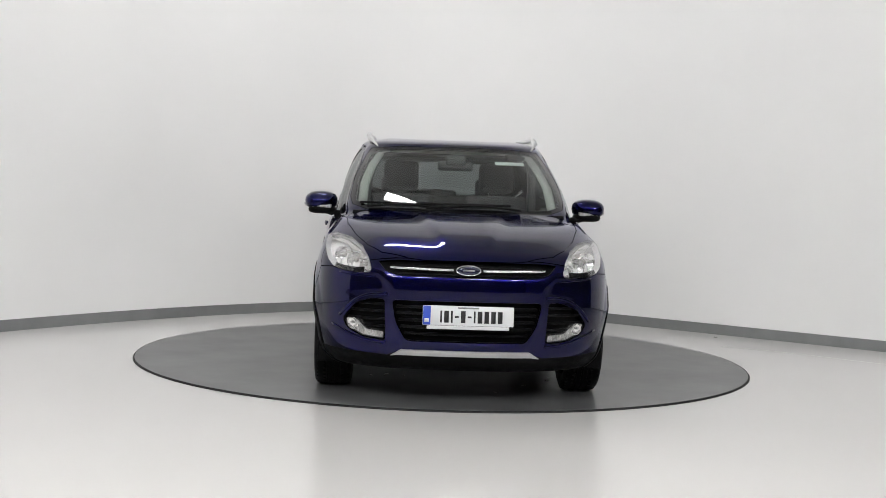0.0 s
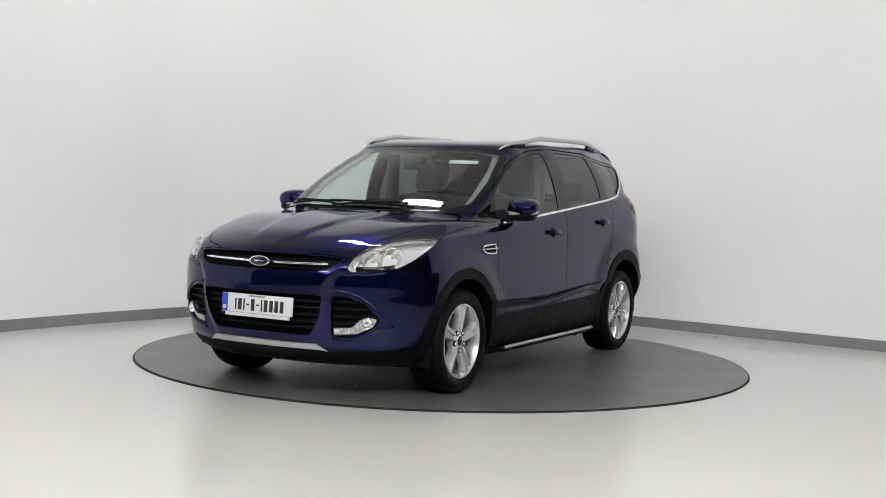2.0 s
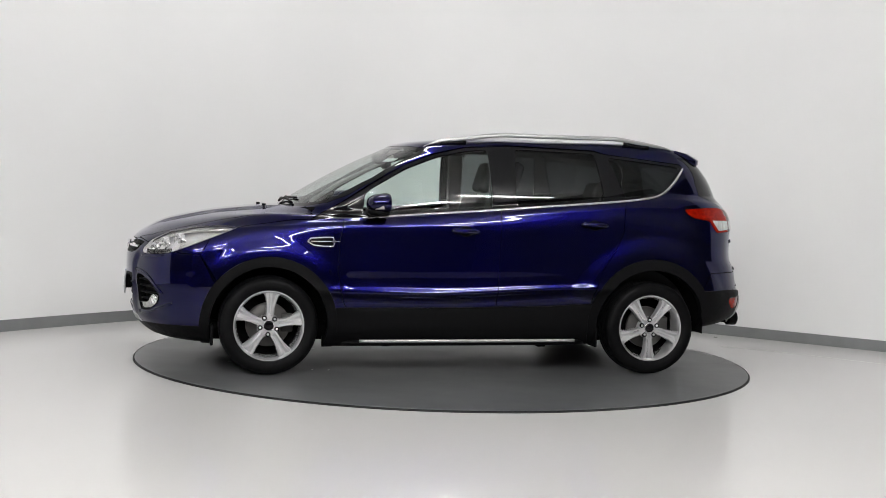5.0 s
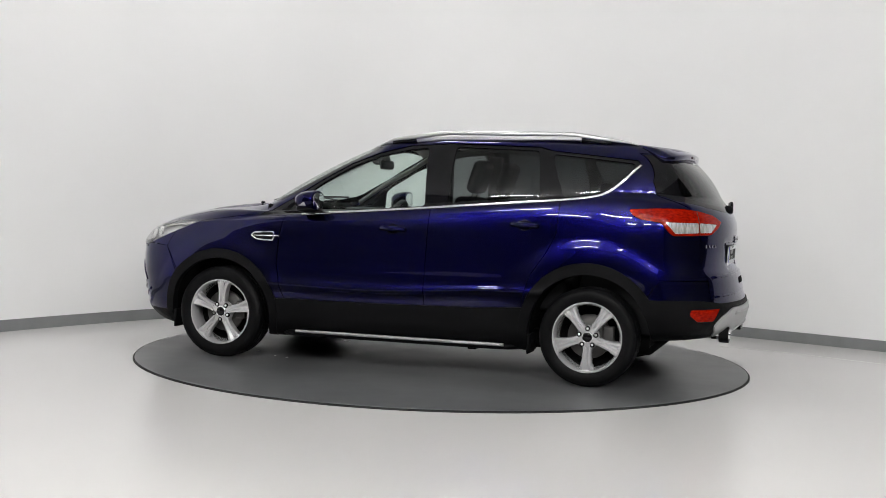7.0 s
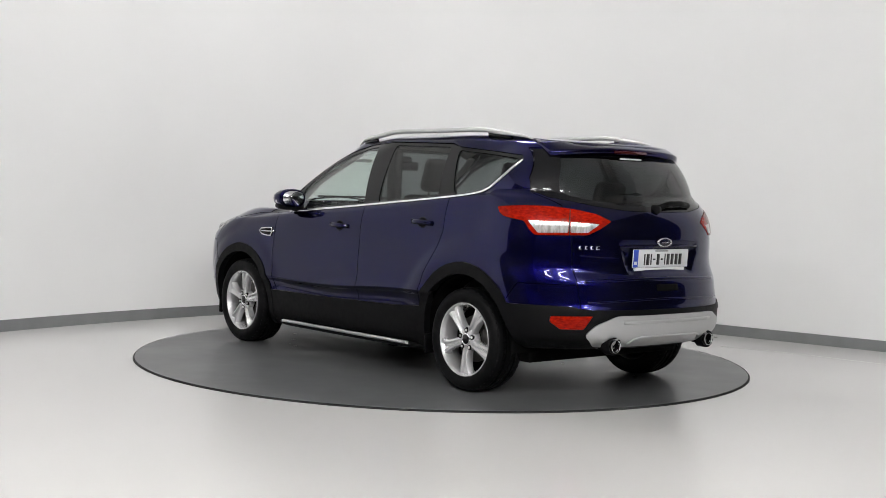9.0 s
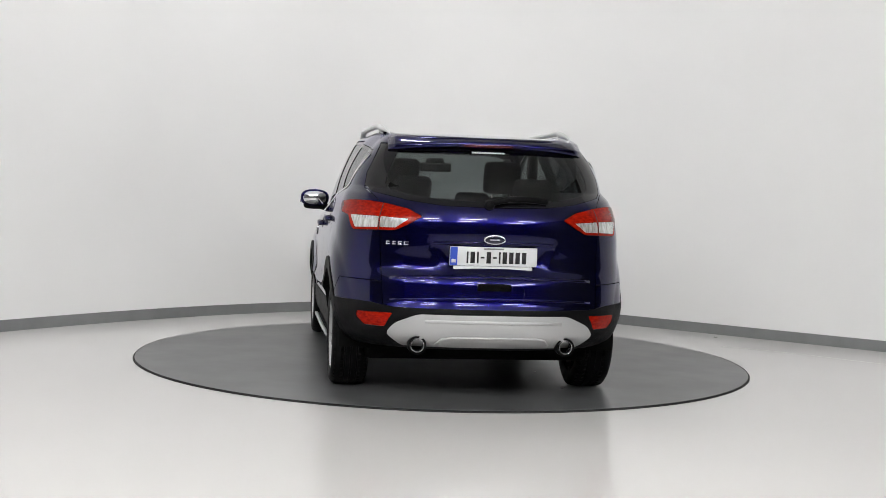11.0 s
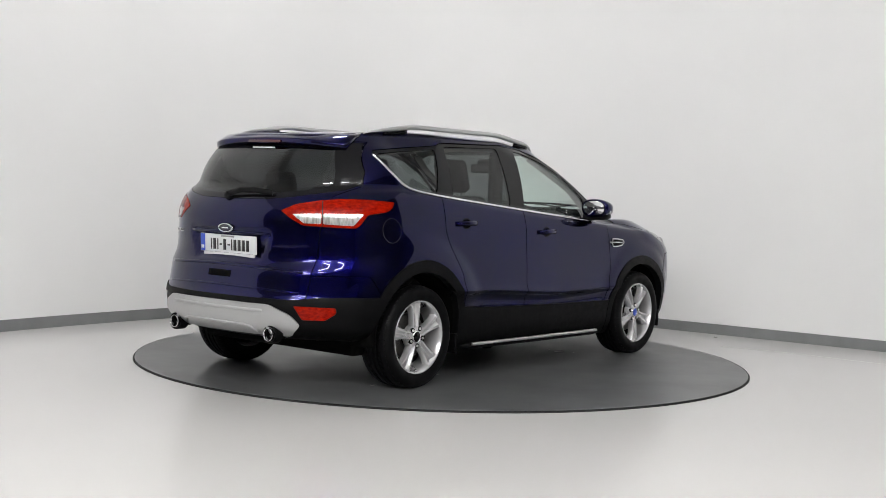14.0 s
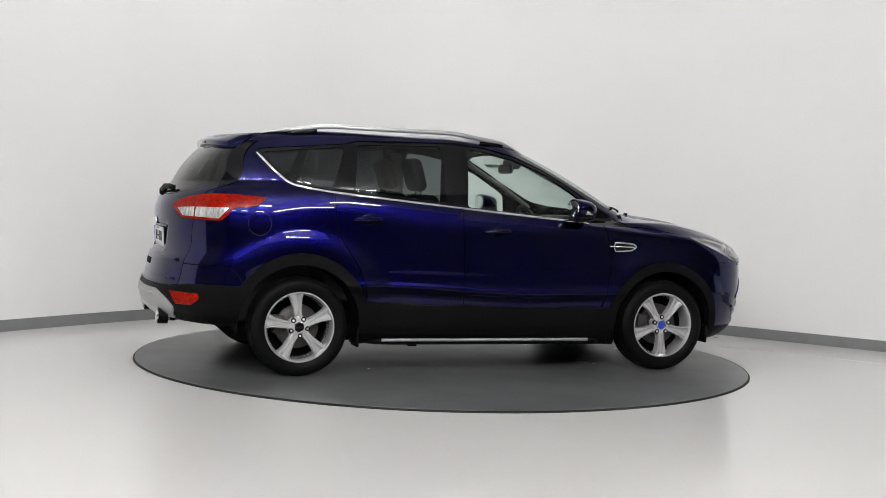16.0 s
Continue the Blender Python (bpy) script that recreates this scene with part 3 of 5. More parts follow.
        for v in bm.verts:
            v.co += normals[v] * out
        if push:
            # a recess: the whole panel moves one way, with straight walls back to the skin
            r = bmesh.ops.extrude_edge_only(bm, edges=edges)
            walls = {g for g in r["geom"] if isinstance(g, bmesh.types.BMVert)}
            for g in r["geom"]:
                if isinstance(g, bmesh.types.BMFace):
                    g[rim] = 1
            for v in bm.verts:
                if v not in walls:
                    v.co += Vector(push)
            return bm
        if thick and edges:
            r = bmesh.ops.extrude_edge_only(bm, edges=edges)
            new_verts = [g for g in r["geom"] if isinstance(g, bmesh.types.BMVert)]
            for v in new_verts:
                v.co -= self.normal(v.co) * thick
            for g in r["geom"]:
                if isinstance(g, bmesh.types.BMFace):
                    g[rim] = 1
        return bm

    def panel(self, name, regions, material, parent, label="", both=False, flip=False, **how):
        """Links a region as one mesh. both: the two halves joined over the middle; flip: the right-hand half."""
        bm = self.region(regions, **how)
        if both:
            m = bm.copy()
            bmesh.ops.scale(m, vec=(1, -1, 1), verts=m.verts[:])
            bmesh.ops.reverse_faces(m, faces=m.faces[:])
            tmp = bpy.data.meshes.new("half")
            m.to_mesh(tmp)
            m.free()
            bm.from_mesh(tmp)
            bpy.data.meshes.remove(tmp)
            bmesh.ops.remove_doubles(bm, verts=[v for v in bm.verts if abs(v.co.y) < 2e-4], dist=3e-4)
        elif flip:
            bmesh.ops.scale(bm, vec=(1, -1, 1), verts=bm.verts[:])
            bmesh.ops.reverse_faces(bm, faces=bm.faces[:])
        bm.normal_update()
        rim = bm.faces.layers.int["rim"]
        split = []
        cache = {}
        for f in bm.faces:
            for l in f.loops:
                if f[rim]:
                    split.append(f.normal.copy())
                else:
                    if l.vert not in cache:
                        cache[l.vert] = self.normal(l.vert.co)
                    split.append(cache[l.vert])
        me = bpy.data.meshes.new(name)
        bm.to_mesh(me)
        bm.free()
        me.materials.append(MAT[material])
        me.shade_smooth()
        me.normals_split_custom_set(split)
        ob = new(name, me)
        ob.parent = parent
        return tagged(ob, label) if label else ob


def circle(cx, cz, r, n=40):
    return [(cx + r * math.cos(2 * math.pi * i / n), cz + r * math.sin(2 * math.pi * i / n)) for i in range(n)]


def rounded(points, r, n=4):
    """An outline with its corners rounded off."""
    out = []
    pts = [Vector(p) for p in points]
    for i, p in enumerate(pts):
        a, b = pts[i - 1], pts[(i + 1) % len(pts)]
        ra = min(r, (a - p).length * 0.45)
        rb = min(r, (b - p).length * 0.45)
        p0, p2 = p + (a - p).normalized() * ra, p + (b - p).normalized() * rb
        for k in range(n + 1):
            t = k / n
            q = p0 * (1 - t) ** 2 + p * 2 * t * (1 - t) + p2 * t * t
            out.append((q.x, q.y))
    return out


AXLE_F, AXLE_R, HUB_Z = 1.345, -1.345, 0.328
BELT = [(1.075, 1.040), (0.834, 1.048), (0.596, 1.072), (0.2, 1.103), (-0.188, 1.137), (-0.66, 1.180), (-1.125, 1.223), (-1.332, 1.250),
        (-1.425, 1.275), (-1.516, 1.351), (-1.622, 1.470)]
DLO_TOP = [(-1.600, 1.497), (-1.32, 1.523), (-1.03, 1.548), (-0.94, 1.568), (-0.31, 1.580), (0.0, 1.558), (0.23, 1.502), (0.43, 1.422), (0.664, 1.282), (0.83, 1.175)]


def side_face(c, n):
    return c.y > 0.42 and n.y > 0.28


def front_face(c, n):
    return c.x > 1.45 and n.x > 0.12


def rear_face(c, n):
    return c.x < -1.45 and n.x < -0.12


def low(c, n):
    return c.z < 1.25


def cut_skin():
    k = Skin()
    # big painted panels
    k.cut("front_bumper", [(1.68, 0.1), (1.70, 0.60), (1.80, 0.785), (2.02, 0.80), (2.17, 0.868), (2.4, 0.885), (2.4, 0.1)], X, Z, lambda c, n: c.x > 1.4)
    k.cut("rear_bumper", [(-1.70, 0.1), (-1.72, 0.60), (-1.80, 0.725), (-2.4, 0.725), (-2.4, 0.1)], X, Z, lambda c, n: c.x < -1.4)
    k.cut("fender", [(1.70, 0.1), (1.68, 0.60), (1.80, 0.785), (1.72, 0.93), (1.50, 0.985), (1.20, 1.03), (1.07, 1.035), (0.86, 1.04), (0.89, 0.9),
                     (0.90, 0.70), (0.86, 0.5), (0.79, 0.36), (0.78, 0.1)], X, Z, lambda c, n: c.x > 0.7 and c.y > 0.5 and n.y > 0.2 and c.z < 1.1)
    k.cut("front_door", [(0.86, 1.04), (0.89, 0.9), (0.90, 0.70), (0.86, 0.5), (0.79, 0.36), (0.77, 0.262), (-0.20, 0.272), (-0.205, 0.5), (-0.227, 1.128), (-0.25, 1.585),
                         (0.0, 1.562), (0.23, 1.506), (0.43, 1.427), (0.664, 1.288), (0.86, 1.16)], X, Z, side_face)
    k.cut("rear_door", [(-0.25, 1.585), (-0.227, 1.128), (-0.205, 0.5), (-0.20, 0.272), (-0.87, 0.285), (-0.90, 0.55), (-0.955, 0.72), (-1.06, 0.88), (-1.115, 1.0), (-1.128, 1.22),
                        (-1.01, 1.552), (-0.94, 1.572)], X, Z, side_face)
    k.cut("bonnet", [(2.26, -0.1), (2.235, 0.16), (2.19, 0.34), (2.11, 0.50), (2.0, 0.585), (1.82, 0.655), (1.55, 0.715), (1.25, 0.735), (1.06, 0.725), (1.10, 0.60), (1.19, 0.35), (1.222, -0.1)],
          X, Y, lambda c, n: n.z > 0.3 and c.z > 0.86 and c.x > 0.9)
    # windows
    k.cut("window_trim", BELT + DLO_TOP, X, Z, side_face)
    fg = [(0.735, 1.072), (0.596, 1.083), (0.2, 1.114), (-0.176, 1.148), (-0.150, 1.550), (0.0, 1.536), (0.23, 1.480), (0.43, 1.400), (0.64, 1.272), (0.70, 1.225)]
    rg = [(-0.338, 1.162), (-0.66, 1.191), (-0.985, 1.222), (-0.938, 1.548), (-0.35, 1.560)]
    qg = [(-1.140, 1.240), (-1.320, 1.262), (-1.405, 1.287), (-1.490, 1.352), (-1.590, 1.464), (-1.575, 1.478), (-1.32, 1.503), (-1.035, 1.527)]
    k.cut("front_glass", rounded(fg, 0.03), X, Z, side_face)
    k.cut("rear_glass", rounded(rg, 0.03), X, Z, side_face)
    k.cut("quarter_glass", rounded(qg, 0.03), X, Z, side_face)
    k.cut("screen_border", [(-0.1, 1.118), (0.40, 1.112), (0.60, 1.118), (0.705, 1.150), (0.725, 1.20), (0.705, 1.33), (0.635, 1.49), (0.60, 1.545), (0.40, 1.560), (-0.1, 1.565)], Y, Z,
          lambda c, n: n.x > 0.25 and c.x > 0.05 and c.z > 1.06)
    k.cut("screen_glass", [(-0.1, 1.140), (0.40, 1.136), (0.60, 1.146), (0.680, 1.172), (0.690, 1.20), (0.675, 1.33), (0.610, 1.48), (0.575, 1.525), (0.40, 1.543), (-0.1, 1.548)], Y, Z,
          lambda c, n: n.x > 0.25 and c.x > 0.05 and c.z > 1.06)
    # tail
    k.cut("tailgate", [(-0.1, 0.578), (0.58, 0.578), (0.640, 0.588), (0.662, 1.10), (0.668, 1.20), (0.735, 1.265), (0.72, 1.36), (0.63, 1.545), (-0.1, 1.557)], Y, Z,
          lambda c, n: c.x < -1.45 and n.x < -0.12)
    k.cut("back_border", [(-0.1, 1.168), (0.30, 1.175), (0.50, 1.20), (0.690, 1.243), (0.733, 1.280), (0.720, 1.36), (0.630, 1.538), (-0.1, 1.548)], Y, Z, rear_face)
    k.cut("back_glass", [(-0.1, 1.200), (0.30, 1.208), (0.50, 1.235), (0.600, 1.262), (0.622, 1.29), (0.610, 1.36), (0.545, 1.495), (-0.1, 1.512)], Y, Z, rear_face)
    k.cut("rear_cladding", [(-0.1, 0.578), (0.60, 0.578), (0.72, 0.598), (1.2, 0.598), (1.2, 0.1), (-0.1, 0.1)], Y, Z, lambda c, n: c.x < -1.5, ["rear_bumper", "tailgate"])
    k.cut("diffuser", rounded([(-0.1, 0.548), (0.44, 0.545), (0.57, 0.49), (0.615, 0.43), (0.52, 0.362), (-0.1, 0.362)], 0.03), Y, Z, lambda c, n: c.x < -1.6)
    k.cut("tail_lamp", rounded([(-1.205, 1.108), (-1.114, 1.150), (-0.976, 1.176), (-0.839, 1.189), (-0.672, 1.189), (-0.515, 1.177), (-0.528, 1.140), (-0.560, 1.116), (-0.680, 1.097),
                                (-0.725, 1.033), (-0.752, 1.014), (-1.068, 1.023), (-1.144, 1.063)], 0.012),
          TAIL_DIAG, Z, lambda c, n: c.x < -1.2 and n.dot(Vector((-0.7, 0.7, 0))) > 0.2)
    k.cut("tail_lamp_white", rounded([(-1.135, 1.090), (-0.961, 1.099), (-0.961, 1.036), (-1.066, 1.038)], 0.008),
          TAIL_DIAG, Z, lambda c, n: c.x < -1.2 and n.dot(Vector((-0.7, 0.7, 0))) > 0.2)
    k.cut("tail_lamp_clear", rounded([(-0.948, 1.099), (-0.705, 1.101), (-0.766, 1.029), (-0.948, 1.036)], 0.008),
          TAIL_DIAG, Z, lambda c, n: c.x < -1.2 and n.dot(Vector((-0.7, 0.7, 0))) > 0.2)
    k.cut("rear_reflector", rounded([(-1.115, 0.545), (-0.86, 0.540), (-0.855, 0.505), (-0.92, 0.462), (-1.06, 0.462)], 0.012), TAIL_DIAG, Z,
          lambda c, n: c.x < -1.2 and n.dot(Vector((-0.7, 0.7, 0))) > 0.2)
    # nose
    k.cut("front_cladding", [(-0.1, 0.340), (0.36, 0.340), (0.45, 0.305), (0.62, 0.310), (1.2, 0.330), (1.2, 0.1), (-0.1, 0.1)], Y, Z, lambda c, n: c.x > 1.55, ["front_bumper"])
    k.cut("skid_strip", [(-0.1, 0.343), (0.37, 0.343), (0.43, 0.305), (0.38, 0.312), (-0.1, 0.312)], Y, Z, front_face)
    k.cut("upper_grille", rounded([(-0.1, 0.858), (0.42, 0.856), (0.515, 0.846), (0.47, 0.795), (0.40, 0.772), (-0.1, 0.768)], 0.015), Y, Z, front_face)
    k.cut("lower_grille", rounded([(-0.1, 0.632), (0.43, 0.632), (0.405, 0.50), (0.345, 0.398), (-0.1, 0.398)], 0.03), Y, Z, front_face)
    k.cut("intake", rounded([(0.475, 0.632), (0.55, 0.632), (0.645, 0.595), (0.715, 0.505), (0.69, 0.45), (0.60, 0.405), (0.465, 0.392)], 0.02), Y, Z, front_face)
    k.cut("fog_lamp", rounded([(0.475, 0.398), (0.475, 0.442), (0.575, 0.450), (0.625, 0.500), (0.68, 0.512), (0.708, 0.500), (0.685, 0.452), (0.60, 0.409)], 0.012), Y, Z, front_face)
    k.cut("headlamp", rounded([(-1.140, 0.800), (-1.085, 0.866), (-0.98, 0.925), (-0.80, 0.968), (-0.62, 0.982), (-0.515, 0.972), (-0.60, 0.915), (-0.74, 0.842), (-0.84, 0.800), (-0.93, 0.782), (-1.125, 0.775)], 0.015),
          NOSE_DIAG, Z, lambda c, n: c.x > 1.3 and c.z < 1.05 and c.y > 0.3 and n.dot(Vector((0.6, 0.6, 0.5))) > 0.15)
    # sills and arches
    k.cut("sill_cladding", [(0.98, 0.452), (0.3, 0.458), (-0.6, 0.478), (-0.98, 0.505), (-0.98, 0.1), (0.98, 0.1)], X, Z, lambda c, n: c.y > 0.4 and abs(c.x) < 1.2, None)
    k.cut("front_arch", circle(AXLE_F, HUB_Z + 0.005, 0.452), X, Z, lambda c, n: c.y > 0.45 and c.z < 0.9)
    k.cut("rear_arch", circle(AXLE_R, HUB_Z + 0.02, 0.470), X, Z, lambda c, n: c.y > 0.45 and c.z < 0.9)
    k.cut("arch_hole", circle(AXLE_F, HUB_Z, 0.392) , X, Z, lambda c, n: c.y > 0.3 and c.z < 0.9)
    k.cut("arch_hole", circle(AXLE_R, HUB_Z + 0.01, 0.405), X, Z, lambda c, n: c.y > 0.3 and c.z < 0.9)
    return k


SKIN = cut_skin()


# ---- the car ----
def mirrored(bm):
    bmesh.ops.scale(bm, vec=(1, -1, 1), verts=bm.verts[:])
    bmesh.ops.reverse_faces(bm, faces=bm.faces[:])
    return bm


def two(make):
    """The two halves of a pair: make(flip) builds one of them."""
    return [make(False), make(True)]


def handed(bm, flip):
    return mirrored(bm) if flip else bm


def strip_on(points, normals, width, proud):
    """A flat bead along places on the skin: width up and down, proud of it."""
    bm = bmesh.new()
    rows = []
    for i, (p, n) in enumerate(zip(points, normals)):
        along = (points[min(i + 1, len(points) - 1)] - points[max(i - 1, 0)]).normalized()
        up = n.cross(along).normalized()
        w = width / 2
        rows.append([bm.verts.new(p + up * a * w + n * b) for a, b in ((-1, -0.004), (-1, proud * 0.6), (-0.5, proud), (0.5, proud), (1, proud * 0.6), (1, -0.004))])
    for a, b in zip(rows, rows[1:]):
        for j in range(6):
            bm.faces.new((a[j], a[(j + 1) % 6], b[(j + 1) % 6], b[j]))
    bm.faces.new(rows[0])
    bm.faces.new(rows[-1][::-1])
    bmesh.ops.recalc_face_normals(bm, faces=bm.faces[:])
    return bm


def smooth_line(keys, n):
    """n places along a 2D line of keys, rounded."""
    pts = [Vector(k) for k in keys]
    for _ in range(2):
        q = [pts[0]]
        for a, b in zip(pts, pts[1:]):
            q += [a.lerp(b, 0.25), a.lerp(b, 0.75)]
        pts = q + [pts[-1]]
    acc = [0]
    for a, b in zip(pts, pts[1:]):
        acc.append(acc[-1] + (b - a).length)
    out = []
    for i in range(n):
        d = acc[-1] * i / (n - 1)
        j = min(max(k for k in range(len(acc)) if acc[k] <= d + 1e-9), len(pts) - 2)
        out.append(pts[j].lerp(pts[j + 1], (d - acc[j]) / max(acc[j + 1] - acc[j], 1e-9)))
    return out


def build_wheel(parent, x, y, turn, flip):
    """Five-spoke alloy with its tyre, disc, cap and nuts; the outer face looks along +y before it is flipped."""
    rim = bmesh.new()
    # barrel and lip
    lathe(rim, [(0.236, -0.002), (0.233, 0.004), (0.226, 0.003), (0.219, -0.008), (0.212, -0.028), (0.206, -0.10), (0.206, -0.17), (0.222, -0.185), (0.236, -0.185)], 64, "y")
    for i in range(5):
        a = turn + 2 * math.pi * i / 5
        ca, sa = math.cos(a), math.sin(a)
        rows = []
        for r, hw, h in ((0.030, 0.034, -0.022), (0.055, 0.031, -0.018), (0.085, 0.0285, -0.012), (0.125, 0.031, -0.008), (0.165, 0.037, -0.006), (0.195, 0.046, -0.007), (0.222, 0.060, -0.010)):
            row = []
            for t, d in ((-1.0, -0.045), (-1.0, -0.014), (-0.82, 0.0), (-0.46, 0.001), (-0.10, -0.014), (0.10, -0.014), (0.46, 0.001), (0.82, 0.0), (1.0, -0.014), (1.0, -0.045)):
                u = hw * t
                row.append(rim.verts.new((r * ca - u * sa, h + d, r * sa + u * ca)))
            rows.append(row)
        for p, q in zip(rows, rows[1:]):
            for j in range(len(p) - 1):
                rim.faces.new((p[j], p[j + 1], q[j + 1], q[j]))
    lathe(rim, [(0.0, -0.022), (0.030, -0.022), (0.034, -0.018), (0.058, -0.018), (0.072, -0.022), (0.078, -0.032), (0.078, -0.07), (0.0, -0.07)], 40, "y")
    bmesh.ops.recalc_face_normals(rim, faces=rim.faces[:])
    ob = part("wheel", handed(rim, flip), "alloy", parent, "silver five-spoke alloy wheel")
    ob.data.set_sharp_from_angle(angle=radians(35))
    tyre = bmesh.new()
    prof = [(0.226, -0.012), (0.232, 0.000), (0.240, 0.004), (0.262, 0.012), (0.285, 0.014), (0.302, 0.010), (0.315, 0.000), (0.323, -0.012), (0.3265, -0.030), (0.328, -0.062),
            (0.3215, -0.064), (0.3215, -0.072), (0.328, -0.074), (0.3285, -0.098), (0.322, -0.100), (0.322, -0.110), (0.3285, -0.112), (0.328, -0.138), (0.3215, -0.140), (0.3215, -0.148),
            (0.328, -0.150), (0.3265, -0.182), (0.318, -0.205), (0.285, -0.218), (0.226, -0.205)]
    lathe(tyre, prof, 80, "y")
    t = part("tyre", handed(tyre, flip), "rubber", ob, "black road tyre with grooved tread")
    t.data.set_sharp_from_angle(angle=radians(40))
    tagged(part("shoulder_tread", handed(tread(), flip), "rubber", ob), kind="stuff")
    part("brake_disc", handed(lathe(bmesh.new(), [(0.07, -0.085), (0.145, -0.085), (0.147, -0.09), (0.147, -0.108), (0.07, -0.108)], 48, "y"), flip), "steel", ob, "grey steel brake disc")
    part("brake_caliper", handed(box((-0.165, -0.13, -0.05), (-0.085, -0.075, 0.075), 0.012), flip), "steel", ob)
    # added near-black backing disc: stands in for the shade between the spokes
    part("spoke_gap_shade", handed(lathe(bmesh.new(), [(0.0, -0.15), (0.20, -0.15), (0.205, -0.12), (0.205, -0.16), (0, -0.18)], 32, "y"), flip), "under", ob, "black disc standing in for the shade behind the spokes")
    cap = lathe(bmesh.new(), [(0.0, -0.010), (0.020, -0.0105), (0.029, -0.013), (0.032, -0.017), (0.032, -0.03)], 28, "y")
    blue = flip and x > 0
    part("centre_cap", handed(cap, flip), "plate_blue" if blue else "gloss_black", ob, "blue centre cap" if blue else "black centre cap")
    part("cap_ring", handed(lathe(bmesh.new(), [(0.031, -0.015), (0.033, -0.0115), (0.036, -0.0115), (0.038, -0.018)], 28, "y"), flip), "chrome", ob)
    for i in range(5):
        a = turn + 2 * math.pi * (i + 0.5) / 5
        c = (0.058 * math.cos(a), 0, 0.058 * math.sin(a))
        # no real hole: a slightly raised black disc paints its shade
        part("lug_hole_shade", handed(lathe(bmesh.new(), [(0.0, -0.0155), (0.0165, -0.0155), (0.017, -0.03)], 14, "y", c), flip), "under", ob)
        part("lug_nut", handed(lathe(bmesh.new(), [(0.0, -0.010), (0.007, -0.010), (0.009, -0.013), (0.009, -0.03)], 6, "y", c), flip), "satin", ob)
    ob.matrix_basis = pose(x, -y if flip else y, HUB_Z)
    return ob


def tread():
    """The cut blocks along both shoulders of a tyre."""
    bm = bmesh.new()
    for i in range(52):
        a = 2 * math.pi * i / 52
        for lo, hi, lean in ((-0.058, -0.004, 0.03), (-0.206, -0.154, -0.03)):
            vs = []
            for aa, yy in ((a - 0.043, lo), (a + 0.043, lo), (a + 0.043 + lean, hi), (a - 0.043 + lean, hi)):
                edge = 0.318 if yy in (-0.004, -0.206) else 0.3275
                for r in (edge, edge + 0.0022):
                    vs.append(bm.verts.new((r * math.cos(aa), yy, r * math.sin(aa))))
            for q in ((1, 3, 5, 7), (0, 1, 3, 2), (2, 3, 5, 4), (4, 5, 7, 6), (6, 7, 1, 0)):
                bm.faces.new([vs[j] for j in q])
    bmesh.ops.recalc_face_normals(bm, faces=bm.faces[:])
    return bm


def lofted(rows, closed=True, caps=True):
    bm = bmesh.new()
    vs = [[bm.verts.new(q) for q in r] for r in rows]
    n = len(rows[0])
    for p, q in zip(vs, vs[1:]):
        for j in range(n if closed else n - 1):
            bm.faces.new((p[j], p[(j + 1) % n], q[(j + 1) % n], q[j]))
    if caps:
        bm.faces.new(vs[0][::-1])
        bm.faces.new(vs[-1])
    bmesh.ops.recalc_face_normals(bm, faces=bm.faces[:])
    return bm


def squircle(cx, cy, cz, ry, rz, n=20, e=3.0):
    """A rounded box section in the plane of y and z."""
    out = []
    for i in range(n):
        a = 2 * math.pi * i / n
        c, s = math.cos(a), math.sin(a)
        out.append((cx, cy + ry * math.copysign(abs(c) ** (2 / e), c), cz + rz * math.copysign(abs(s) ** (2 / e), s)))
    return out


def build_mirror(root, flip):
    rows = [squircle(x, cy, cz, ry, rz * 0.88, e=2.5) for x, cy, cz, ry, rz in (
        (0.725, 0.945, 1.150, 0.030, 0.022), (0.715, 0.943, 1.152, 0.070, 0.045), (0.685, 0.938, 1.155, 0.098, 0.064), (0.645, 0.935, 1.157, 0.110, 0.074),
        (0.600, 0.933, 1.158, 0.113, 0.078), (0.580, 0.933, 1.158, 0.110, 0.076), (0.575, 0.933, 1.158, 0.100, 0.068))]
    ob = part("door_mirror", handed(lofted(rows), flip), "paint", root, "blue door mirror with a silver indicator strip")
    part("mirror_base", handed(lofted([squircle(x, cy, cz, ry, rz) for x, cy, cz, ry, rz in (
        (0.722, 0.940, 1.105, 0.03, 0.012), (0.70, 0.925, 1.10, 0.085, 0.025), (0.64, 0.922, 1.098, 0.098, 0.030), (0.585, 0.922, 1.098, 0.092, 0.026))]), flip), "plastic", ob, "black lower mirror shell")
    part("mirror_arm", handed(lofted([[(x, y, z + dz) for x, dz in ((0.70, -0.022), (0.71, 0.0), (0.69, 0.02), (0.63, 0.02), (0.615, 0.0), (0.63, -0.022))]
                                     for y, z in ((0.80, 1.075), (0.85, 1.08), (0.90, 1.095))]), flip), "plastic", ob)
    part("mirror_glass", handed(lofted([squircle(0.574, 0.933, 1.158, 0.092, 0.054, e=2.5), squircle(0.571, 0.933, 1.158, 0.090, 0.052, e=2.5)]), flip), "chrome", ob, "silvered mirror glass")
    rows = []
    for y, x, z in ((0.865, 0.7095, 1.122), (0.92, 0.7185, 1.122), (0.98, 0.708, 1.124), (1.02, 0.678, 1.128), (1.043, 0.63, 1.132)):
        rows.append([(x - 0.01, y - 0.008, z - 0.012), (x + 0.004, y + 0.004, z - 0.010), (x + 0.006, y + 0.005, z), (x + 0.004, y + 0.004, z + 0.012), (x - 0.01, y - 0.008, z + 0.014)])
    part("side_indicator", handed(lofted(rows), flip), "white_lens", ob, "clear indicator lens strip")
    return ob


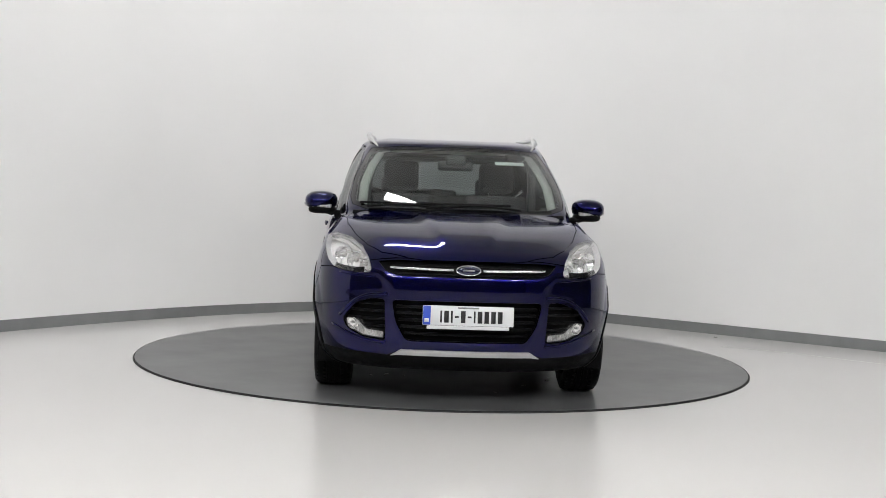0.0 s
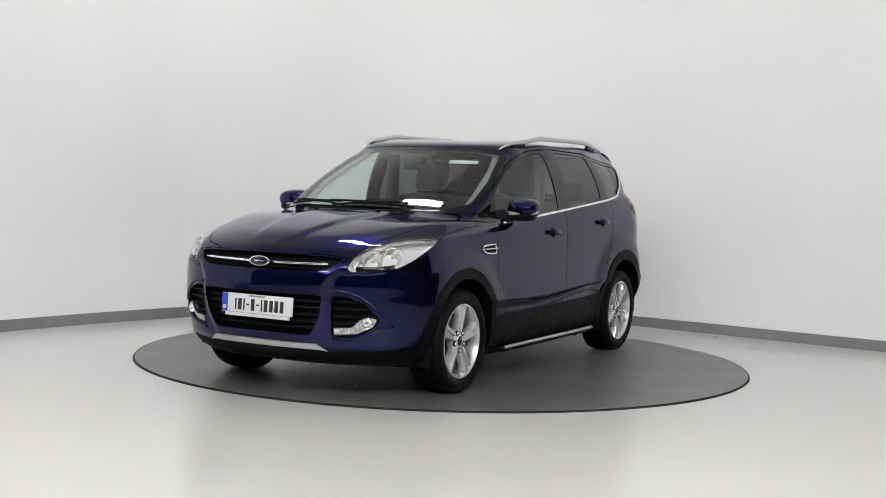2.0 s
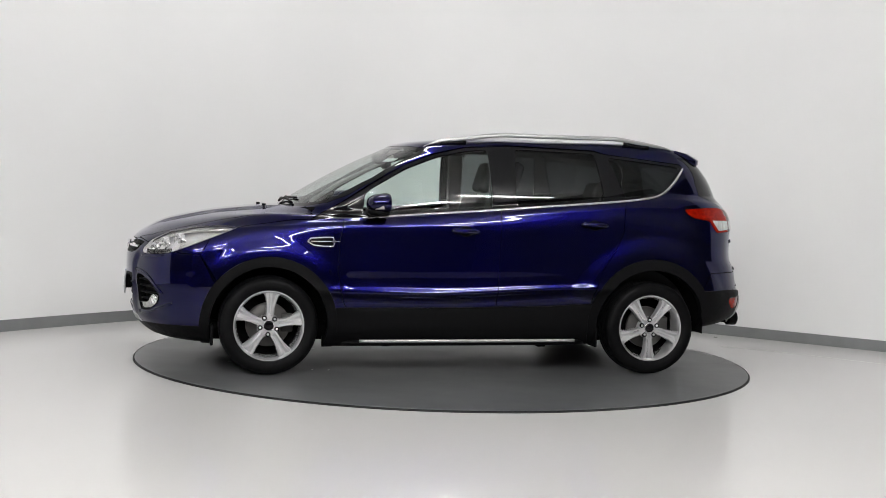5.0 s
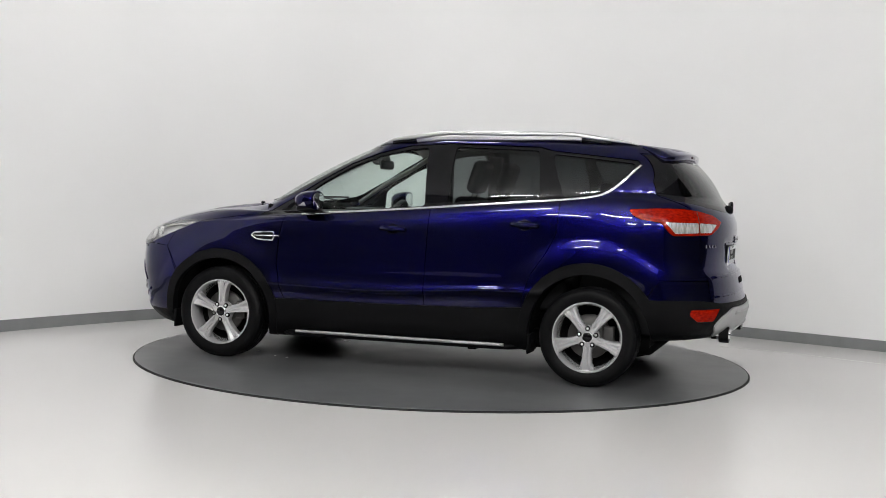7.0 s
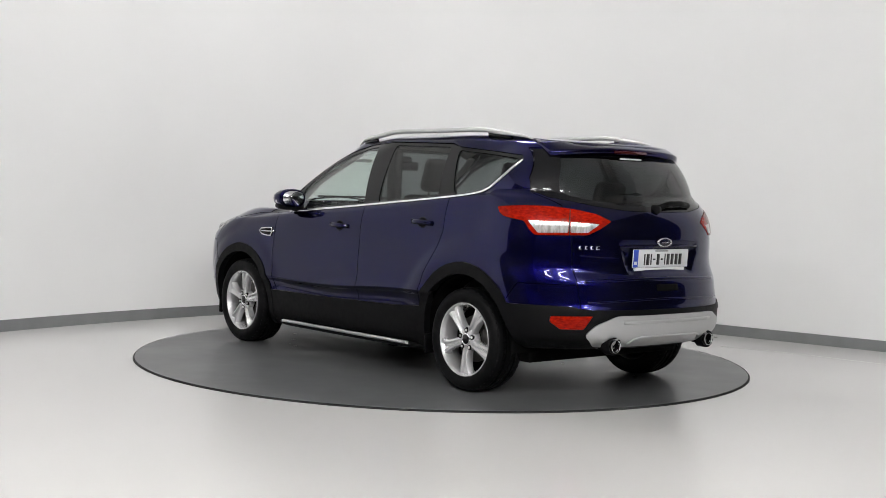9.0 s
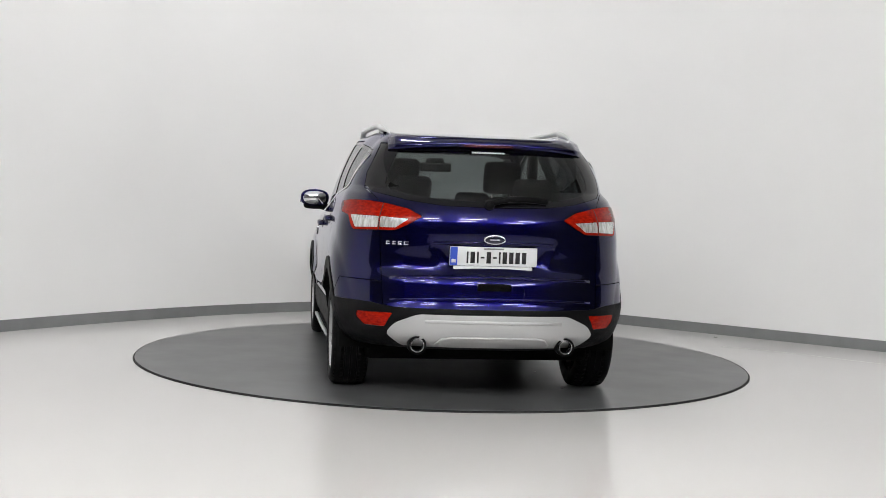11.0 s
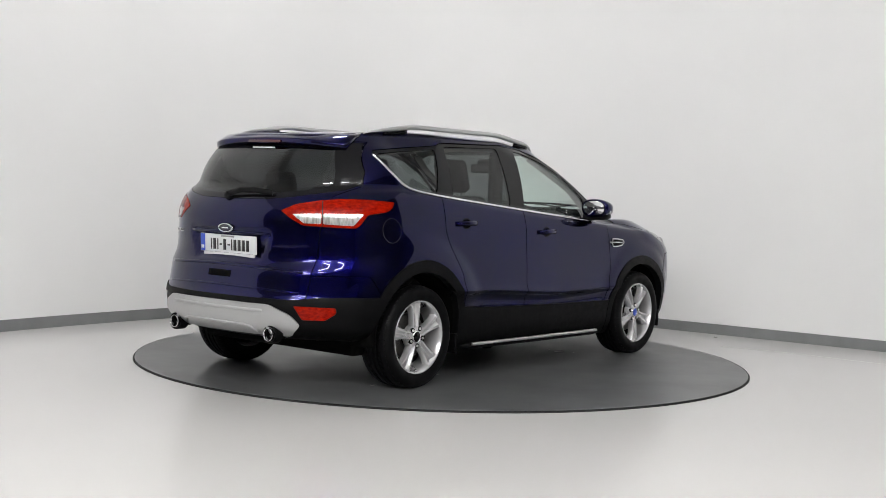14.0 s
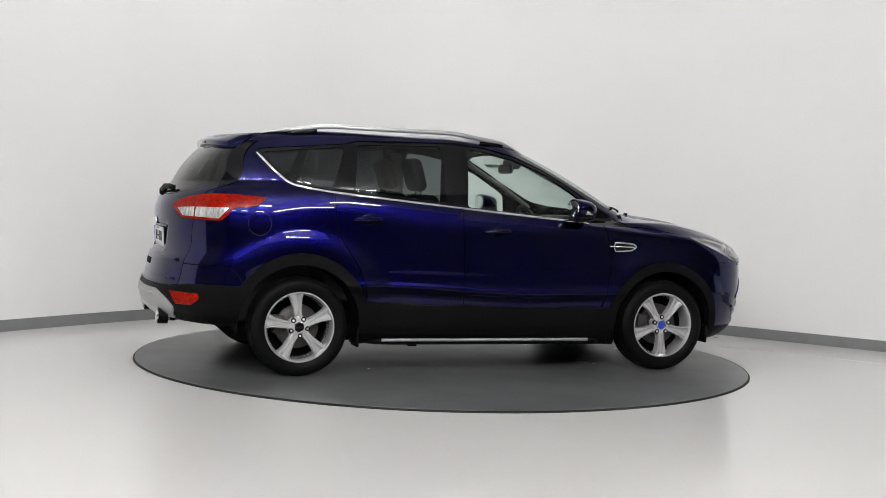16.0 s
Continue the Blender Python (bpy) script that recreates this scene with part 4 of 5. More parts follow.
def build_side(root, flip):
    k = SKIN
    side = dict(flip=flip)
    fender = k.panel("front_fender", "fender", "paint", root, **side)
    doors = {}
    for name in ("front_door", "rear_door"):
        doors[name] = k.panel(name, name, "paint", root, **side)
    # glass and its black surround
    k.panel("window_surround", "window_trim", "gloss_black", root, "gloss black window frame and pillars", out=-0.003, gap=0.001, thick=0.02, **side)
    k.panel("front_window", "front_glass", "glass", doors["front_door"], "clear tinted front door window", out=-0.007, gap=-0.006, thick=0.004, **side)
    k.panel("rear_window", "rear_glass", "tint", doors["rear_door"], "dark privacy glass rear door window", out=-0.007, gap=-0.006, thick=0.004, **side)
    k.panel("quarter_window", "quarter_glass", "tint", root, "dark privacy glass quarter window", out=-0.007, gap=-0.006, thick=0.004, **side)
    for arch in ("front_arch", "rear_arch"):
        k.panel("wheel_arch_trim", arch, "plastic", root, "black plastic wheel arch moulding", out=0.007, gap=0.0, thick=0.05, **side)
    k.panel("sill_trim", "sill_cladding", "plastic", root, "black plastic lower door and sill moulding", out=0.004, gap=0.001, **side)
    # bright line under the windows
    pts = [k.side(p.x, p.y, 0.001) for p in smooth_line([(x, z - 0.004) for x, z in BELT[2:]], 46)]
    pts = [k.side(0.735, 1.054, 0.001)] + pts
    part("belt_moulding", handed(strip_on(pts, [k.normal(p) for p in pts], 0.017, 0.007), flip), "chrome", root, "bright chrome strip under the windows")
    # door handles with their cups
    for name, hx, hz in (("front_door", 0.03, 0.983), ("rear_door", -0.90, 1.046)):
        c = k.side(hx, hz)
        rows = []
        for u, out, h in ((-0.10, 0.004, 0.010), (-0.088, 0.020, 0.015), (-0.05, 0.034, 0.017), (0.0, 0.037, 0.017), (0.05, 0.034, 0.017), (0.088, 0.020, 0.015), (0.10, 0.004, 0.010)):
            p = k.side(hx + u, hz + u * 0.03, out - 0.004)
            rows.append([(p.x, p.y + a, p.z + b) for a, b in ((0.008, -h), (0.012, 0), (0.008, h), (-0.010, h * 0.9), (-0.012, 0), (-0.010, -h * 0.9))])
        part("door_handle", handed(lofted(rows), flip), "paint", doors[name], "body-coloured blue door handle")
        cup = bmesh.new()
        n = k.normal(c)
        lathe(cup, [(0.0, 0.0008), (0.034, 0.0008), (0.040, 0.003), (0.043, 0.001), (0.044, -0.004)], 24, "y")
        m = Matrix.Translation(c) @ n.to_track_quat("Y", "Z").to_matrix().to_4x4() @ Matrix.Diagonal((1.15, 1, 0.86, 1))
        bmesh.ops.transform(cup, matrix=m, verts=cup.verts[:])
        part("handle_cup", handed(cup, flip), "gloss_black", doors[name])
    # bright vent on the wing
    frame_line = [(1.105, 0.892), (1.085, 0.912), (1.0, 0.920), (0.935, 0.922), (0.925, 0.890), (0.935, 0.862), (1.0, 0.862), (1.065, 0.868), (1.105, 0.892)]
    pts = [k.side(x, z, 0.002) for x, z in frame_line]
    part("wing_vent", handed(strip_on(pts, [k.normal(p) for p in pts], 0.011, 0.007), flip), "chrome", fender, "chrome-framed wing vent")
    pts = [k.side(x, z, 0.001) for x, z in ((1.09, 0.892), (1.02, 0.892), (0.94, 0.892))]
    part("vent_mesh", handed(strip_on(pts, [k.normal(p) for p in pts], 0.045, 0.002), flip), "plastic", fender)
    pts = [k.side(x, z, 0.003) for x, z in ((1.085, 0.892), (1.02, 0.893), (0.89, 0.896))]
    part("vent_bar", handed(strip_on(pts, [k.normal(p) for p in pts], 0.009, 0.006), flip), "chrome", fender)
    # step bar along the sill
    step = bmesh.new()
    sweep(step, [(x, y, 0.215 + 0.006 * (0.75 - x)) for x, y in ((0.86, 0.80), (0.78, 0.845), (0.70, 0.865), (0.0, 0.865), (-0.72, 0.855), (-0.80, 0.835), (-0.86, 0.79))],
          round_section(0.030, 0.020, 10))
    bar = part("side_step", handed(step, flip), "plastic", root, "black side step with a bright aluminium edge")
    edge = sweep(bmesh.new(), [(x, 0.889 if x > -0.7 else 0.882, 0.229 + 0.006 * (0.75 - x)) for x in (0.74, 0.70, 0.3, -0.2, -0.7, -0.78)], [(-0.009, -0.010), (0.010, -0.008), (0.010, 0.010), (-0.009, 0.012)])
    part("step_edge", handed(edge, flip), "satin", bar, "bright brushed aluminium strip")
    for x in (0.55, -0.55):
        part("step_bracket", handed(box((x - 0.03, 0.62, 0.19), (x + 0.03, 0.85, 0.215), 0.005), flip), "under", bar)
    # mud flaps behind the wheels
    for x, z in ((1.715, 0.195), (-0.945, 0.19)):
        part("mud_flap", handed(box((x - 0.009, 0.72, z), (x + 0.009, 0.875, z + 0.13), 0.006), flip), "plastic", root)
    build_mirror(root, flip)
    # roof rail
    rail_keys = [(x, y, k.top(x, y).z + clear) for x, y, clear in (
        (0.27, 0.555, 0.004), (0.22, 0.575, 0.014), (0.14, 0.595, 0.026), (0.0, 0.612, 0.038), (-0.3, 0.625, 0.046), (-0.7, 0.625, 0.046), (-1.1, 0.608, 0.044),
        (-1.34, 0.592, 0.032), (-1.50, 0.580, 0.016), (-1.58, 0.573, 0.005))]
    rows = []
    for x in np.linspace(0.27, -1.58, 34):
        y, z = (glide([(q[0], q[j]) for q in rail_keys], x) for j in (1, 2))
        thick = 0.22 + 0.78 * min(1, (0.27 - x) / 0.22, (x + 1.58) / 0.26)
        rows.append([(x, y + u * thick, z + v * thick) for u, v in ((-0.020, -0.012), (-0.012, -0.017), (0.015, -0.016), (0.021, -0.004), (0.016, 0.010), (0.0, 0.014), (-0.016, 0.010))])
    rail = lofted(rows)
    ob = part("roof_rail", handed(rail, flip), "satin", root, "satin silver raised roof rail")
    for a, b in ((0.16, -0.02), (-1.40, -1.20)):
        foot = []
        for i in range(7):
            x = a + (b - a) * i / 6
            t = k.top(x, 0.575)
            zr = glide([(q[0], q[2]) for q in rail_keys], x)
            w = glide([(q[0], q[1]) for q in rail_keys], x)
            foot.append([(x, w - 0.012, t.z - 0.015), (x, w + 0.006, t.z - 0.015), (x, w + 0.007, zr - 0.010), (x, w - 0.010, zr - 0.010)])
        part("rail_foot", handed(lofted(foot), flip), "gloss_black", ob, "black rail foot")
    # wheel housings
    for x, r in ((AXLE_F, 0.40), (AXLE_R, 0.41)):
        h = bmesh.new()
        rows = []
        for i in range(25):
            a = math.pi * (-0.03 + 1.06 * i / 24)
            rows.append([(x + r * math.cos(a), y, HUB_Z + r * math.sin(a)) for y in (0.862, 0.60)])
        vs = [[h.verts.new(q) for q in row] for row in rows]
        for p, q in zip(vs, vs[1:]):
            h.faces.new((p[0], q[0], q[1], p[1]))
        h.faces.new([row[1] for row in vs])
        part("wheel_housing", handed(h, flip), "under", root, "black wheel housing liner")
    # lamps
    build_lamps(root, flip)
    # door seals seen through the glass, pillar linings
    part("pillar_lining", handed(sweep(bmesh.new(), [(0.90, 0.645, 1.13), (0.67, 0.635, 1.285), (0.42, 0.590, 1.415), (0.27, 0.54, 1.50)], round_section(0.032, 0.016, 8)), flip), "headliner", root, "pale grey pillar lining")
    part("middle_pillar", handed(box((-0.31, 0.60, 1.0), (-0.20, 0.665, 1.53), 0.02), flip), "dash", root)
    return fender


def build_lamps(root, flip):
    k = SKIN
    head = k.panel("headlamp", "headlamp", "lens", root, "clear headlamp with bright chrome reflectors", flip=flip, out=0.002, gap=0.001, thick=0.010)
    k.panel("lamp_bowl", "headlamp", "lamp_dark", head, "bright lamp reflector", flip=flip, gap=0.003, push=(-0.05, -0.03, -0.004))
    for h, z, r, mat in ((-0.99, 0.838, 0.050, "reflector"), (-0.87, 0.862, 0.052, "reflector"), (-1.075, 0.816, 0.034, "reflector")):
        p = k.hit(NOSE_DIAG * h + Z * z + Vector((1.6, 1.6, 0)), Vector((-0.7071, -0.7071, 0)))
        if not p:
            continue
        bowl = lathe(bmesh.new(), [(0.0, -0.030), (r * 0.35, -0.028), (r * 0.75, -0.016), (r * 0.98, 0.004), (r * 1.05, 0.006), (r * 1.08, -0.03)], 24, "y")
        lamp = lathe(bmesh.new(), [(0.0, 0.0), (r * 0.2, -0.002), (r * 0.24, -0.03)], 12, "y")
        m = Matrix.Translation(p - Vector((0.032, 0.018, 0))) @ Vector((0.93, 0.36, 0.0)).normalized().to_track_quat("Y", "Z").to_matrix().to_4x4()
        for name, bm, q in (("lamp_cup", bowl, mat), ("bulb_cover", lamp, "white_lens")):
            bmesh.ops.transform(bm, matrix=m, verts=bm.verts[:])
            part(name, handed(bm, flip), q, head)
    # added pale strip: paints the bright reflection along the lamp's upper edge
    line = [(-1.06, 0.862), (-0.97, 0.905), (-0.82, 0.945), (-0.68, 0.962), (-0.57, 0.962)]
    pts = [k.hit(NOSE_DIAG * h + Z * z + Vector((1.6, 1.6, 0)), Vector((-0.7071, -0.7071, 0))) for h, z in line]
    pts = [p - k.normal(p) * 0.014 for p in pts if p]
    part("lamp_top_sheen", handed(strip_on(pts, [k.normal(p) for p in pts], 0.034, 0.004), flip), "white_lens", head, "pale strip standing in for the bright reflection along the lamp's top")
    pts = [k.nose(y, z, -0.006) for y, z in ((0.60, 0.795), (0.66, 0.792), (0.72, 0.797), (0.77, 0.808))]
    part("lamp_trim", handed(strip_on(pts, [k.normal(p) for p in pts], 0.03, 0.004), flip), "gloss_black", head, "black lower trim inside the lamp")
    tail = k.panel("tail_lamp", "tail_lamp", "red_lens", root, "red rear lamp with a white lower lens", flip=flip, out=0.004, gap=0.001)
    k.panel("reversing_lens", "tail_lamp_white", "white_lens", tail, "clear white reversing and indicator lens", flip=flip, out=0.003, gap=0.0)
    k.panel("indicator_lens", "tail_lamp_clear", "white_lens", tail, "clear white indicator lens", flip=flip, out=0.003, gap=0.0)
    seam = [k.hit(TAIL_DIAG * -0.9545 + Z * z + Vector((-1.6, 1.6, 0)), Vector((0.7071, -0.7071, 0))) for z in np.linspace(1.022, 1.172, 9)]
    seam = [p + k.normal(p) * 0.003 for p in seam if p]
    part("lamp_split", handed(strip_on(seam, [k.normal(p) for p in seam], 0.006, 0.0022), flip), "seam", tail, "dark gap where the tailgate parts the lamp")
    k.panel("rear_reflector", "rear_reflector", "red_lens", root, "red rear fog lamp in the bumper", flip=flip, out=0.003, gap=0.001)
    fog = k.panel("fog_lamp", "fog_lamp", "lamp_clear", root, "clear front fog and daytime lamp", flip=flip, out=-0.008, gap=0.001, thick=0.04)
    p = k.nose(0.655, 0.475, -0.006)
    cup = lathe(bmesh.new(), [(0.0, 0.004), (0.012, 0.003), (0.026, 0.001), (0.031, 0.005), (0.034, 0.004), (0.035, -0.01)], 24, "x")
    bmesh.ops.transform(cup, matrix=Matrix.Translation(p) @ pose(0, 0, 0, 0, 0, 22), verts=cup.verts[:])
    part("fog_reflector", handed(cup, flip), "reflector", fog)
    k.panel("intake_recess", "intake", "plastic", root, "black air intake recess", flip=flip, gap=-0.001, push=(-0.05, -0.015, 0))
    for z in (0.60, 0.555, 0.51, 0.468):
        y1 = glide([(0.40, 0.56), (0.47, 0.66), (0.51, 0.70), (0.595, 0.64), (0.63, 0.55)], z)
        pts = [k.nose(y, z, -0.028) for y in np.linspace(0.478, y1, 6)]
        part("intake_bar", handed(strip_on(pts, [k.normal(p) for p in pts], 0.012, 0.014), flip), "plastic", root)


def oval(bm, m, rx, rz, depth):
    """A shallow domed oval that looks along +x before the pose m."""
    lathe(bm, [(0.0, depth), (0.6, depth * 0.95), (0.9, depth * 0.75), (1.0, 0.0), (1.0, -0.01)], 36, "x")
    bmesh.ops.transform(bm, matrix=m @ Matrix.Diagonal((1, rx, rz, 1)), verts=bm.verts[:])
    return bm


def oval_ring(m, rx, rz, wide, depth):
    bm = bmesh.new()
    n = 40
    rows = []
    for i in range(n):
        a = 2 * math.pi * i / n
        rows.append([(d, (rx + w) * math.cos(a), (rz + w) * math.sin(a)) for w, d in ((-wide, 0.0), (-wide * 0.6, depth), (wide * 0.2, depth), (wide * 0.5, 0.0))])
    vs = [[bm.verts.new(q) for q in r] for r in rows]
    for i in range(n):
        p, q = vs[i], vs[(i + 1) % n]
        for j in range(3):
            bm.faces.new((p[j], p[j + 1], q[j + 1], q[j]))
    bmesh.ops.recalc_face_normals(bm, faces=bm.faces[:])
    bmesh.ops.transform(bm, matrix=m, verts=bm.verts[:])
    return bm


def build_plate(root, m):
    """A white number plate with a blue end band; its characters are plain bars. It looks along +x before the pose m."""
    plate = part("number_plate", bm_at(box((-0.004, -0.26, -0.056), (0.004, 0.26, 0.056), 0.003), m), "white", root, "white number plate with a blue end band")
    part("plate_holder", bm_at(box((-0.012, -0.235, -0.078), (0.001, 0.235, -0.058), 0.003), m), "white", plate, "pale dealer strip below the plate")
    part("country_band", bm_at(box((0.0035, -0.258, -0.054), (0.0058, -0.215, 0.054), 0.001), m), "plate_blue", plate, "blue country band")
    part("band_mark", bm_at(box((0.0055, -0.250, -0.038), (0.0068, -0.224, -0.018)), m), "white", plate)
    y = -0.160
    for wide in (0.010, 0.026, 0.010, 0.022, 0.026, 0.022, 0.010, 0.026, 0.026, 0.026, 0.026):
        tall = 0.005 if wide == 0.022 else 0.034
        part("plate_bar", bm_at(box((0.0035, y, -0.006 - tall), (0.0056, y + wide, -0.006 + tall)), m), "ink", plate)
        y += wide + 0.0125
    part("plate_bar", bm_at(box((0.0035, -0.06, 0.041), (0.0052, 0.06, 0.050)), m), "skirting", plate)
    return plate


def build_nose(root):
    k = SKIN
    bumper = k.panel("front_bumper", "front_bumper", "paint", root, both=True)
    k.panel("lower_bumper", "front_cladding", "plastic", bumper, "black lower bumper", both=True, out=0.0, gap=0.001, thick=0.03)
    k.panel("skid_strip", "skid_strip", "silver", bumper, "silver skid strip", both=True, out=0.006, gap=0.0)
    # sharp folds in the bumper: beside the mouth, over the side intakes and along its lower edge
    for s in (-1, 1):
        for line, w, d in (([(0.46, 0.662), (0.55, 0.662), (0.65, 0.622), (0.735, 0.52)], 0.018, 0.009),
                           ([(0.46, 0.375), (0.60, 0.388), (0.70, 0.425), (0.78, 0.46)], 0.018, 0.008),
                           ([(0.53, 0.757), (0.64, 0.760), (0.74, 0.772)], 0.012, 0.006)):
            pts = [k.nose(s * p.x, p.y, -0.003) for p in smooth_line(line, 16)]
            if s < 0:
                pts = pts[::-1]
            part("bumper_fold", strip_on(pts, [k.normal(p) for p in pts], w, d), "paint", bumper)
    k.panel("bonnet", "bonnet", "paint", root, both=True, gap=0.0025)
    k.panel("grille_recess", "lower_grille", "plastic", bumper, "black lower grille", both=True, gap=-0.001, push=(-0.055, 0, 0))
    for z in (0.592, 0.552, 0.512, 0.472, 0.432):
        y1 = glide([(0.40, 0.34), (0.50, 0.40), (0.63, 0.425)], z)
        pts = [k.nose(y, z, -0.038) for y in np.linspace(-y1, y1, 15)]
        part("grille_bar", strip_on(pts, [k.normal(p) for p in pts], 0.014, 0.016), "plastic", bumper)
    grille = k.panel("upper_grille", "upper_grille", "plastic", root, "black upper grille with chrome bars", both=True, gap=-0.001, push=(-0.04, 0, 0))
    for z in (0.836, 0.790):
        pts = [k.nose(y, z, -0.026) for y in np.linspace(-0.44, 0.44, 17)]
        part("grille_bar", strip_on(pts, [k.normal(p) for p in pts], 0.010, 0.010), "plastic", grille)
    for s in (-1, 1):
        pts = [k.nose(s * y, 0.812 + 0.012 * (y - 0.1), -0.012) for y in np.linspace(0.085, 0.445, 10)]
        if s < 0:
            pts = pts[::-1]
        part("chrome_bar", strip_on(pts, [k.normal(p) for p in pts], 0.016, 0.016), "chrome", grille, "chrome grille bar")
    m = pose(k.nose(0.001, 0.812).x + 0.004, 0, 0.812, 0, -6, 0)
    badge = part("badge", oval(bmesh.new(), m, 0.070, 0.0285, 0.010), "badge_blue", grille, "dark blue oval badge with a chrome rim")
    part("badge_rim", oval_ring(m, 0.070, 0.0285, 0.005, 0.013), "chrome", badge)
    part("badge_mark", bm_at(box((0.008, -0.034, -0.004), (0.0125, 0.034, 0.004), 0.0015), m), "chrome", badge)
    p = k.nose(0.02, 0.545)
    build_plate(root, pose(p.x + 0.012, 0.005, 0.555, 0, -3, 0))
    part("plate_bracket", box((p.x - 0.06, -0.20, 0.51), (p.x + 0.005, 0.20, 0.595)), "plastic", bumper)
    # screen, its black edge, cowl and wipers
    screen = k.panel("windscreen", "screen_glass", "glass", root, "clear windscreen", both=True, out=-0.001, gap=-0.003, thick=0.004)
    k.panel("screen_edge", "screen_border", "gloss_black", screen, "black printed windscreen edge", both=True, out=-0.001, gap=0.001)
    cowl = [(1.205 - 0.19 * (abs(y) / 0.7) ** 2.2, y, 1.100) for y in np.linspace(-0.68, 0.68, 15)]
    part("cowl_panel", sweep(bmesh.new(), cowl, [(-0.05, -0.02), (0.05, -0.02), (0.045, 0.012), (0.0, 0.018), (-0.045, 0.02)]), "plastic", root, "black plastic cowl panel")
    for y0, y1, z1 in ((0.40, -0.22, 0.02), (-0.12, -0.60, 0.015)):
        arm = [k.nose(y, 1.128 + z1 * math.sin(math.pi * (y - y0) / (y1 - y0)), 0.012 + 0.008 * math.sin(math.pi * (y - y0) / (y1 - y0))) for y in np.linspace(y0, y1, 9)]
        w = part("wiper", sweep(bmesh.new(), arm, round_section(0.009, 0.007, 6)), "plastic", root, "black windscreen wiper")
        blade = [k.nose(y, 1.142 + z1, 0.008) for y in np.linspace(y0 - 0.1 * (y0 - y1), y1 - 0.05, 9)]
        part("wiper_blade", sweep(bmesh.new(), blade, [(-0.004, -0.006), (0.004, -0.006), (0.006, 0.008), (-0.006, 0.008)]), "plastic", w)
    for y in (-0.24, 0.24):
        p = k.top(1.34, y)
        part("washer_jet", box((p.x - 0.012, y - 0.014, p.z - 0.006), (p.x + 0.014, y + 0.014, p.z + 0.012), 0.005), "plastic", root)
    part("screen_sticker", bm_at(box((-0.002, -0.105, -0.021), (0.001, 0.105, 0.021), 0.0), pose(0.472, 0.385, 1.458, 0, -58, 10)), "paper", root, "white paper sticker inside the windscreen")


def build_tail(root):
    k = SKIN
    gate = k.panel("tailgate", "tailgate", "paint", root, both=True, gap=0.0025)
    k.panel("rear_screen_edge", "back_border", "gloss_black", gate, "black printed rear screen edge", both=True, out=-0.001, gap=0.001)
    k.panel("rear_screen", "back_glass", "tint", gate, "dark privacy glass rear screen", both=True, out=-0.002, gap=-0.003, thick=0.004)
    for flip in (False, True):
        k.panel("rear_bumper_corner", "rear_bumper", "paint", root, "blue painted bumper corner", flip=flip)
    bumper = k.panel("rear_bumper", "rear_cladding", "plastic", root, "black lower rear bumper", both=True, out=0.006, gap=0.0, thick=0.03)
    diff = k.panel("diffuser", "diffuser", "silver", bumper, "silver painted rear skid panel", both=True, out=0.016, gap=0.001, thick=0.03)
    # raised lip on the skid panel
    pts = [k.tail(y, z, 0.016) for y, z in ((-0.33, 0.385), (-0.30, 0.412), (-0.25, 0.420), (-0.1, 0.422), (0.1, 0.422), (0.25, 0.420), (0.30, 0.412), (0.33, 0.385))]
    part("diffuser_lip", strip_on(pts, [k.normal(p) for p in pts], 0.014, 0.010), "silver", diff)
    pts = [k.tail(y, 0.507, 0.014) for y in np.linspace(-0.40, 0.40, 17)]
    part("diffuser_ledge", strip_on(pts, [k.normal(p) for p in pts], 0.020, 0.008), "silver", diff)
    for s in (-1, 1):
        y = s * 0.44
        pipe = lathe(bmesh.new(), [(0.030, -2.05), (0.036, -2.15), (0.040, -2.222), (0.0385, -2.226), (0.036, -2.222), (0.035, -2.16)], 32, "x", (0, y, 0.362))
        tip = part("exhaust_tip", pipe, "chrome", root, "round chrome exhaust tip")
        part("pipe_bore", lathe(bmesh.new(), [(0.0, -2.10), (0.035, -2.10), (0.0353, -2.205)], 24, "x", (0, y, 0.362)), "under", tip, "black inside of the pipe")
        part("exhaust_collar", lathe(bmesh.new(), [(0.040, -2.18), (0.042, -2.205), (0.054, -2.214), (0.055, -2.208), (0.055, -2.15)], 32, "x", (0, y, 0.362)), "plastic", bumper)
    # spoiler along the roof's end
    rows = []
    for y in np.linspace(-0.60, 0.60, 25):
        a = abs(y) / 0.60
        x1 = -1.885 + 0.05 * a ** 2.5 + 0.07 * a ** 8
        z1 = 1.558 - 0.030 * a ** 2.2
        t = k.top(-1.66 + 0.05 * a, min(abs(y), 0.56))
        rows.append([(t.x, y * 0.97, t.z + 0.002), (x1 + 0.09, y, (t.z + z1) / 2 + 0.014), (x1 + 0.012, y, z1 + 0.006), (x1, y, z1 - 0.003), (x1 + 0.004, y, z1 - 0.034), (x1 + 0.05, y * 0.98, z1 - 0.040), (t.x, y * 0.96, t.z - 0.05)])
    spoiler = part("spoiler", lofted(rows), "paint", gate)
    part("high_brake_lamp", box((-1.888, -0.15, 1.530), (-1.868, 0.15, 1.546), 0.003), "dark_red", spoiler, "thin dark red high brake lamp")
    y0 = 0.10
    marks = bmesh.new()
    for i in range(20):
        w = 0.0045 + 0.0045 * ((i * 7) % 3) / 2
        tall = 0.006 if i % 4 else 0.0085
        p = k.tail(y0 - i * 0.0102, 1.497, 0.002)
        add_box(marks, (p.x - 0.0015, p.y - w / 2, 1.497 - tall), (p.x + 0.001, p.y + w / 2, 1.497 + tall * 0.7))
